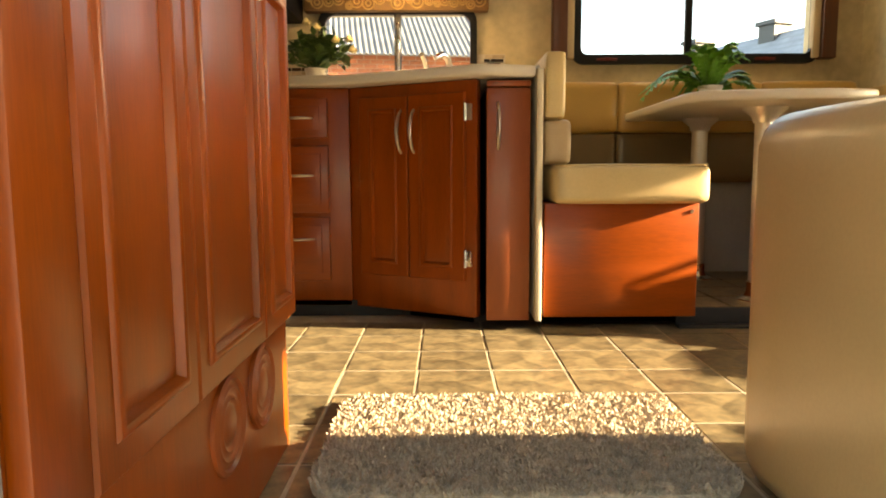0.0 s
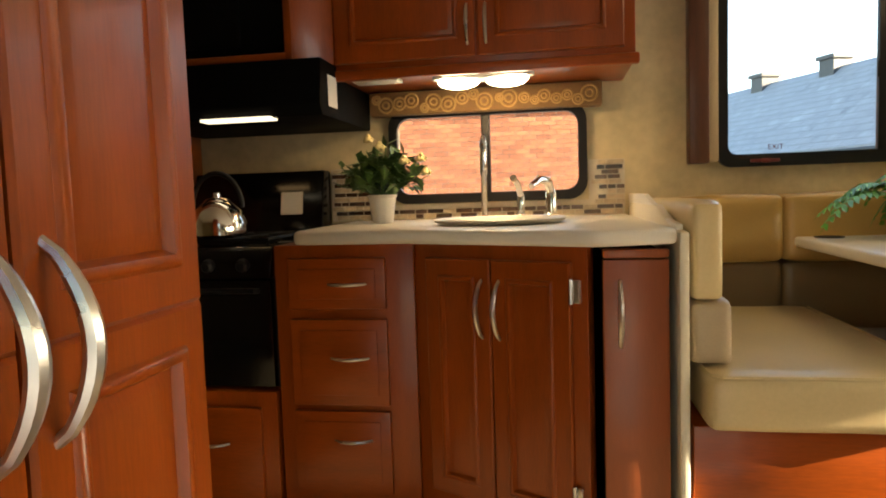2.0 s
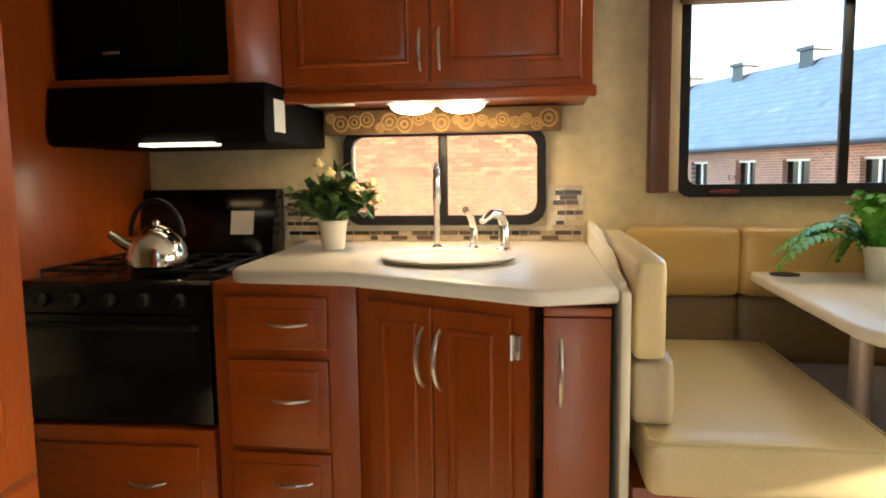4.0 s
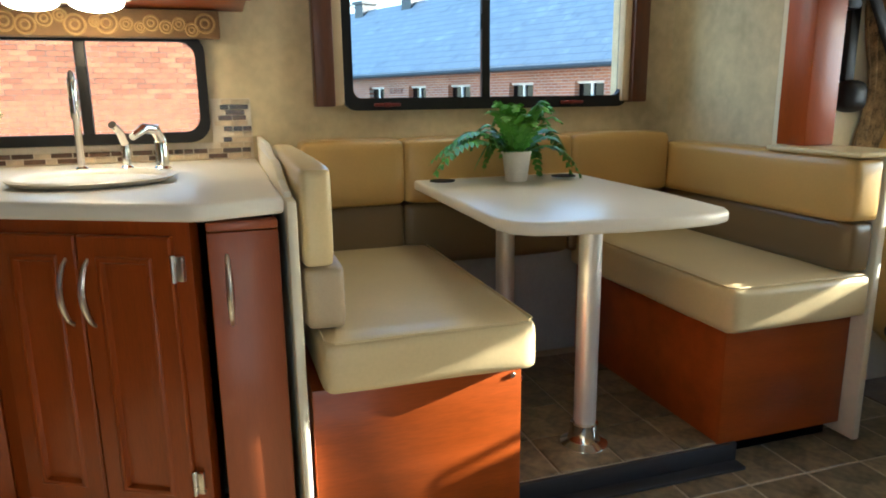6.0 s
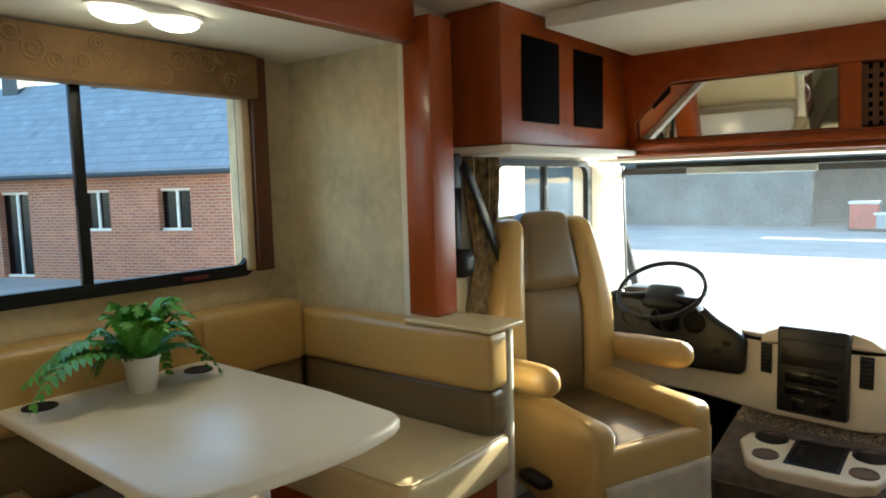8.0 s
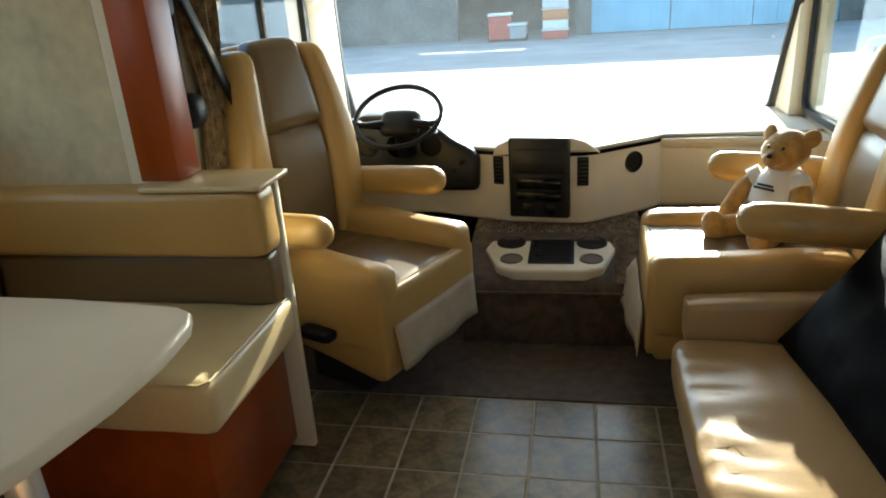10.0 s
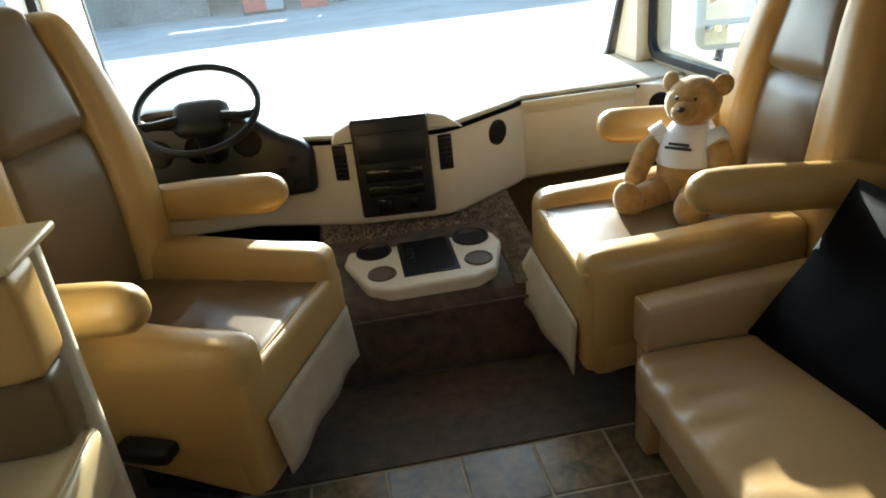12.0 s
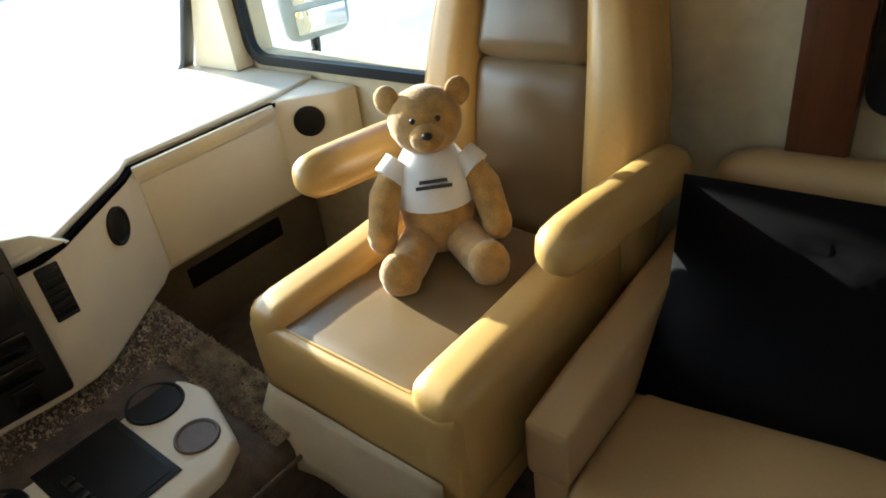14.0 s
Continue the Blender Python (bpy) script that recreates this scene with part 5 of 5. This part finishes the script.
c = thing("window_casing", (2.25, 0.45, 0.69), "upright dark wooden casing beside the sofa window", "casing")
part("board", box(2.20, 2.312, 0.421, 0.475, 0.69, 1.62, 0.006), WOODD, c)
valance_s = thing("valance", (1.57, 0.46, 1.62), "brown box valance over the sofa window", "valance")
part("board", box(0.86, 2.312, 0.421, 0.51, 1.62, 1.80, 0.008), VAL, valance_s)
# stickers and catches on the dinette window
sg = bpy.data.curves.new("exit_sign", "FONT")
sg.body, sg.size, sg.align_x, sg.extrude = "EXIT", 0.026, "CENTER", 0.0003
sg.materials.append(RED_INK)
so = new("exit_sign", sg)
so.matrix_world = Matrix.Translation((1.0, 3.362, 1.128)) @ Matrix.Rotation(radians(90), 4, "X")
tagged(so, "small red exit sticker on the window glass", "sticker")
for x in (0.96, 1.72):
    solo("window_catch", join(box(x - 0.05, x + 0.05, 3.343, 3.354, 1.082, 1.094, 0.003), box(x - 0.014, x + 0.014, 3.336, 3.345, 1.080, 1.096, 0.003)), RED_INK, "red emergency catch on the window frame", "catch", (x, 3.35, 1.08))

# ---- outside ----
GROUND = mat("yard_concrete", (0.42, 0.40, 0.36), 0.9, scale=0.8, fine=14, vary=0.14, bump=0.1, dist=0.02)
solo("ground", box(-400, 400, -400, 400, -0.95, -0.75), GROUND, "pale dusty concrete yard", "ground", kind=S, smooth=False)


def brick_wall(name, angle, base=(0.42, 0.17, 0.085), other=(0.30, 0.11, 0.06), joint=(0.42, 0.36, 0.30), size=(0.225, 0.075, 0.008)):
    """Courses that run level along a wall or roof of that bearing."""
    m = mat(name, base, 0.9 if base[0] > base[2] else 0.6, scale=2, fine=30, vary=0.25, bump=0.1, dist=0.01)
    n, l = m.node_tree.nodes, m.node_tree.links
    b = n["Principled BSDF"]
    src = b.inputs["Base Color"].links[0].from_socket
    tc, mp, sep, com, br = n.new("ShaderNodeTexCoord"), n.new("ShaderNodeMapping"), n.new("ShaderNodeSeparateXYZ"), n.new("ShaderNodeCombineXYZ"), n.new("ShaderNodeTexBrick")
    mp.inputs["Rotation"].default_value = (0, 0, -angle)
    l.new(tc.outputs["Object"], mp.inputs[0]), l.new(mp.outputs[0], sep.inputs[0])
    l.new(sep.outputs[0], com.inputs[0]), l.new(sep.outputs[2], com.inputs[1]), l.new(com.outputs[0], br.inputs[0])
    for key, val in zip(("Scale", "Brick Width", "Row Height", "Mortar Size"), (1, *size)):
        br.inputs[key].default_value = val
    br.inputs["Mortar"].default_value, br.inputs["Color2"].default_value = (*joint, 1), (*other, 1)
    l.new(src, br.inputs["Color1"]), l.new(br.outputs[0], b.inputs["Base Color"])
    return m


MORTAR = mat("mortar", (0.46, 0.39, 0.32), 0.95, scale=3, fine=60, vary=0.15, bump=0.1)
SLATE = mat("slate_roof", (0.30, 0.32, 0.34), 0.6, scale=1.2, fine=20, vary=0.14, bump=0.1, dist=0.01)
STONE = mat("dark_frame", (0.04, 0.045, 0.05), 0.5, bump=0.02)

barn = thing("brick_barn", (8.0, 19.0, -0.75), "long red brick barn with a slate roof and ridge vents", "building")
bx, by, ex, ey = 9.6, 14.6, 3.9, 29.0
dx, dy = ex - bx, ey - by
ln = math.hypot(dx, dy)
BM = Matrix.Translation((bx, by, -0.75)) @ Matrix.Rotation(math.atan2(dy, dx), 4, "Z")   # x runs along the front wall, -y is inside
BL = ln + 8
holes = [(1.1 + 2.3 * k, 2.0 + 2.3 * k, 1.2, 2.2) for k in range(9)] + [(5.9, 6.9, 0.02, 2.2)] 
holes = [h for h in holes if not (5.5 < h[0] < 5.8)]
BRICK = brick_wall("red_brick", math.atan2(dy, dx))
part("wall", moved(join(wall_with_holes(0, BL, 0, 2.65, holes, -0.3, 0.0, "y"), box(0, 0.3, -6, -0.3, 0, 2.65), prism([(-6, 2.65), (-0.0, 2.65), (-3.0, 5.2)], 0, 0.3, "x")), BM), BRICK, barn, smooth=False)
part("roof", moved(prism([(-6.3, 2.55), (-3.0, 5.25), (0.35, 2.55), (0.35, 2.65), (-3.0, 5.38), (-6.3, 2.65)], -0.3, BL, "x"), BM), brick_wall("slate_courses", math.atan2(dy, dx), (0.33, 0.35, 0.37), (0.29, 0.31, 0.33), (0.21, 0.225, 0.24), (0.5, 0.19, 0.014)), barn, "blue-grey slate roof", smooth=False)
part("gutter", moved(tube([(-0.3, 0.38, 2.55), (BL, 0.38, 2.55)], 0.06, 8), BM), STONE, barn)
for k in range(7):
    x = 2.6 + 3.3 * k
    vt = part("ridge_vent", moved(join(box(x - 0.3, x + 0.3, -3.35, -2.65, 5.0, 5.62), box(x - 0.38, x + 0.38, -3.42, -2.58, 5.62, 5.74)), BM), STONE, barn, "dark ridge ventilator", smooth=False)
for h in holes:
    wi = part("window", moved(box(h[0], h[1], -0.22, -0.18, h[2], h[3]), BM), BLACKG, barn, smooth=False)
    part("frame", moved(join(box(h[0], h[1], -0.17, -0.12, h[2], h[2] + 0.06), box(h[0], h[1], -0.17, -0.12, h[3] - 0.06, h[3]), box((h[0] + h[1]) / 2 - 0.03, (h[0] + h[1]) / 2 + 0.03, -0.17, -0.12, h[2] + 0.06, h[3] - 0.06)), BM), WHITEP, wi, "pale window bars", smooth=False)

near = thing("brick_outbuilding", (-1.0, 12.0, -0.75), "red brick outbuilding with a corrugated roof", "building")
NM = Matrix.Translation((2.45, 12.6, 0)) @ Matrix.Rotation(radians(9), 4, "Z")   # its front runs along -x
nwall = part("wall", moved(join(box(-9.0, 0, 0, 0.25, -0.75, 2.60), box(-0.25, 0, 0.25, 5.5, -0.75, 2.60)), NM), MORTAR, near, smooth=False)
prof = [(-9.2 + 0.025 * k, 0.012 * (1 if (k // 2) % 2 else -1)) for k in range(374)]
bm = bmesh.new()
lo = [bm.verts.new((x, -0.25, 2.54 + z)) for x, z in prof]
hi = [bm.verts.new((x, 4.0, 4.9 + z)) for x, z in prof]
for i in range(len(prof) - 1):
    bm.faces.new((lo[i], lo[i + 1], hi[i + 1], hi[i]))
rf = part("roof", moved(bm, NM), mat("corrugated_sheet", (0.20, 0.20, 0.195), 0.85, spec=0.1, scale=1.5, fine=16, vary=0.15, bump=0.05), near, "grey corrugated roof sheets", smooth=False)
rf.modifiers.new("thick", "SOLIDIFY").thickness = 0.01

# yard in front of the coach
shed = thing("garage_shed", (31, 3, -0.75), "dark open-fronted garage with pale blue doors", "building")
CLAD = mat("dark_cladding", (0.15, 0.165, 0.155), 0.8, scale=0.6, fine=9, vary=0.3, bump=0.1, dist=0.02)
BLUE = mat("blue_steel_door", (0.22, 0.52, 0.70), 0.55, scale=0.8, fine=10, vary=0.1, bump=0.04, dist=0.01)
part("wall", wall_with_holes(-12, 20, -0.75, 2.3, [(1.6, 6.6, -0.75, 1.75), (-8.5, 1.0, -0.75, 1.95)], 31.0, 31.4, "x"), CLAD, shed, smooth=False)
part("back_wall", join(box(36, 36.3, -12, 20, -0.75, 2.3), box(31.4, 36, -12, -11.7, -0.75, 2.3), box(31.4, 36, 19.7, 20, -0.75, 2.3)), CLAD, shed, smooth=False)
part("roof", prism([(30.5, 2.25), (36.5, 2.6), (36.5, 2.75), (30.5, 2.4)], -12.3, 20.3, "y"), SLATE, shed, smooth=False)
for k in range(3):
    d = part("door", box(31.1, 31.18, -8.5 + 3.17 * k, -5.37 + 3.17 * k, -0.72, 1.93, 0.02), BLUE, shed, "pale blue steel door")
    for j in range(6):
        part("rib", box(31.05, 31.1, -8.3 + 3.17 * k + 0.5 * j, -8.24 + 3.17 * k + 0.5 * j, -0.6, 1.85), BLUE, d)
rnd = random.Random(12)
RED = mat("red_paint", (0.50, 0.06, 0.03), 0.5, vary=0.2, bump=0.02)
for y, z0, w, h, mt, nm, lb in ((4.6, 0, 0.9, 0.9, RED, "machine", "red yard machine"), (3.9, 0, 0.7, 0.5, GREYP, "bin", "grey plastic bin")):
    t = thing(nm, (29.6, y, -0.75), lb + " standing before the garage", nm)
    part("body", box(29.2, 30.0, y - w / 2, y + w / 2, -0.65, -0.65 + h, 0.06, 3), mt, t)
    part("lid", box(29.15, 30.05, y - w / 2 - 0.03, y + w / 2 + 0.03, -0.65 + h, -0.55 + h, 0.03), WHITEP, t)
    for sx in (29.35, 29.85):
        part("wheel", moved(lathe([(0.12, -w / 2 - 0.03), (0.12, w / 2 + 0.03)], 0, 0, 14), Matrix.Translation((sx, y, -0.63)) @ Matrix.Rotation(radians(90), 4, "X")), RUBBER, t)
CRATE = [RED, WHITEP, mat("orange_plastic", (0.6, 0.22, 0.06), 0.5), PAPER]
for k in range(6):
    t = thing("crate", (29.8, 2.4, -0.75 + 0.4 * k), "plastic crate in a tall stack before the garage", "crate", "stacked crates")
    part("tub", box(29.4, 30.2, 1.9, 2.9, -0.75 + 0.4 * k, -0.40 + 0.4 * k, 0.03), CRATE[k % 4], t)
    part("rim", box(29.36, 30.24, 1.86, 2.94, -0.42 + 0.4 * k, -0.36 + 0.4 * k, 0.02), CRATE[(k + 1) % 4], t)

# fence and trees on the entrance side
BARK = mat("bark", (0.11, 0.08, 0.055), 0.9, vary=0.3, fine=40, bump=0.3, dist=0.02)
CROWN = mat("tree_leaves", (0.085, 0.14, 0.035), 0.6, scale=2, fine=20, color2=(0.04, 0.075, 0.02), bump=0.0)


def tree(x, y, h, seed):
    rnd = random.Random(seed)
    t = thing("tree", (x, y, -0.75), "leafy green tree beyond the yard", "tree", "yard trees")
    base = Vector((x, y, -0.75))
    trunk = tube([base, base + Vector((0.1, 0.05, h * 0.3)), base + Vector((-0.05, 0.1, h * 0.75))], 0.20, 9, taper=[1.2, 0.8, 0.3])
    tips = []
    for k in range(9):
        a = k * 2.4
        s = base + Vector((0.05, 0.05, h * rnd.uniform(0.3, 0.6)))
        e = s + Vector((math.cos(a) * h * 0.28, math.sin(a) * h * 0.28, h * rnd.uniform(0.12, 0.32)))
        trunk = join(trunk, tube([s, s.lerp(e, 0.5) + Vector((0, 0, 0.1)), e], 0.07, 6, taper=[1, 0.7, 0.3]))
        tips += [e, s.lerp(e, 0.6)]
    part("trunk", trunk, BARK, t)
    bm = bmesh.new()
    for k in range(3200):
        c = rnd.choice(tips) + Vector((rnd.gauss(0, 1), rnd.gauss(0, 1), rnd.gauss(0, 0.8))) * h * 0.085
        u = Vector((rnd.uniform(-1, 1), rnd.uniform(-1, 1), rnd.uniform(-1, 1))).normalized() * 0.13
        w = u.cross(Vector((rnd.uniform(-1, 1), rnd.uniform(-1, 1), 1))).normalized() * 0.06
        bm.faces.new([bm.verts.new(q) for q in (c - u, c + w, c + u, c - w)])
    tagged(part("crown", bm, CROWN, t, smooth=False), kind="stuff")


# trees abreast of the entrance are unseen, added to cut its sky light
for x, y, h, sd in ((10.5, -9.5, 6.0, 1), (15.5, -12.0, 7.5, 2), (6.5, -9.0, 6.5, 3), (20.0, -16.0, 8.0, 4), (3.0, -8.0, 6.0, 5), (-0.5, -8.5, 6.5, 6), (-4.0, -8.0, 6.2, 7)):
    tree(x, y, h, sd)

# door mirror outside the passenger's window
dm = thing("door_mirror", (4.15, 0.02, 0.70), "tall grey door mirror with two panes on a bracket", "mirror")
MM = Matrix.Translation((4.15, 0.02, 0.885)) @ Matrix.Rotation(radians(-18), 4, "Z")
part("housing", moved(cushion(-0.05, 0.05, -0.135, 0.135, -0.175, 0.175, 0.045, 0.006, 8), MM), mat("mirror_shell", (0.42, 0.46, 0.45), 0.4), dm)
part("upper_glass", moved(box(-0.062, -0.056, -0.105, 0.105, -0.035, 0.145, 0.002), MM), MIRROR, dm)
part("lower_glass", moved(box(-0.062, -0.056, -0.105, 0.105, -0.145, -0.06, 0.002), MM), MIRROR, dm)
part("bracket", tube([(4.15, 0.04, 0.73), (4.15, 0.05, 0.66), (4.10, 0.18, 0.62), (4.06, 0.362, 0.62)], 0.02, 8), BLACK, dm)

# ---- floor tiles, last ----
def tile_mesh(w, h, t, r):
    bm = box(-w / 2, w / 2, -h / 2, h / 2, -t, 0, 0)
    bevel(bm, r, 1, [e for e in bm.edges if e.verts[0].co.z > -t / 2 and e.verts[1].co.z > -t / 2])
    return finish("tile", bm, TILE)


T = 0.207
FT = tile_mesh(T - 0.007, T - 0.007, 0.006, 0.002)
rnd = random.Random(8)
for i in range(-8, 12):
    for j in range(-7, 4):
        x, y = 0.302 + T * (i - 0.5), 2.06 + T * (j - 0.5)
        if (y < 1.0 and -0.3 < x < 0.75) or y > 2.70 or y < 0.58 or x > 2.60 or (y > 2.45 and x < 1.0):
            continue
        ob = new("tile", FT)
        ob.parent = floor
        ob.matrix_local = pose(x, y, 0.001 + rnd.uniform(-0.0008, 0.0008), rnd.uniform(-0.2, 0.2), rnd.uniform(-0.2, 0.2), 90 * rnd.randrange(4))
for i in range(4):
    for j in range(5):
        x, y = 1.105 + T * i, 2.51 + T * j
        if y < 3.29:
            ob = new("tile", FT)
            ob.parent = slide_floor
            ob.matrix_local = pose(x, y, 0.067, 0, 0, 90 * rnd.randrange(4))

# ---- bricks of the outbuilding ----
BRK = vary_pieces(mat("brick_face", (0.34, 0.115, 0.05), 0.9, scale=7, fine=40, vary=0.2, bump=0.15, dist=0.006), 0.35)
one = finish("brick", box(-0.107, 0.107, -0.012, 0.01, -0.0325, 0.0325), BRK)
TO_WALL = PLACE[near].inverted() @ NM
rest = bmesh.new()
for k in range(44):
    for i in range(40):
        x, z = -8.85 + 0.225 * i + (0.1125 if k % 2 else 0), -0.71 + 0.075 * k
        if x > -0.1:
            continue
        if -5.4 < x < -2.0 and 1.15 < z < 2.5:
            ob = new("brick", one)
            ob.parent = nwall
            ob.matrix_local = TO_WALL @ Matrix.Translation((x, rnd.uniform(-0.004, 0.002), z))
        else:
            v = [rest.verts.new((x + a * 0.107, y, z + b * 0.0325)) for y in (-0.012, 0.01) for a, b in ((-1, -1), (1, -1), (1, 1), (-1, 1))]
            rest.faces.new(v[:4])
            for p in range(4):
                rest.faces.new((v[p], v[(p + 1) % 4], v[4 + (p + 1) % 4], v[4 + p]))
rest.transform(TO_WALL)
tagged(part("brick_courses", rest, BRK, nwall, smooth=False, local=True), kind="stuff")

# ---- mosaic splashback ----
MOS = vary_pieces(mat("mosaic_glass", (0.065, 0.036, 0.022), 0.18, scale=18, fine=90, vary=0.3, bump=0.02), 0.6)
MOSL = vary_pieces(mat("mosaic_stone", (0.50, 0.41, 0.29), 0.4, scale=18, fine=90, vary=0.15, bump=0.03), 0.2)
splash = solo("splashback", wall_with_holes(-0.672, 0.473, 0.911, 1.118, [(-0.43, 0.34, 0.968, 1.118)], 3.374, 3.38, "y"), mat("mosaic_grout", (0.62, 0.56, 0.46), 0.85, vary=0.08), "mosaic splashback of brown and cream strip tiles", "splashback", kind=S, smooth=False)
MESH = {}
for w in (0.028, 0.044, 0.062):
    for mt in (MOS, MOSL):
        bm = box(-w / 2, w / 2, -0.004, 0, -0.0075, 0.0075, 0)
        MESH[w, mt] = finish("strip", bm, mt)
for k in range(11):
    z = 0.922 + 0.0185 * k
    x = -0.67 + rnd.uniform(0, 0.02)
    while x < 0.465:
        w = rnd.choice((0.028, 0.044, 0.062))
        if x + w > 0.472:
            w = 0.028
        if x + w > 0.474:
            break
        if not (z > 0.955 and -0.44 < x + w and x < 0.345):
            ob = new("strip", MESH[w, MOS if rnd.random() < (0.9 if k % 2 else 0.2) else MOSL])
            ob.parent = splash
            ob.matrix_local = Matrix.Translation((x + w / 2, 3.374, z))
        x += w + 0.004
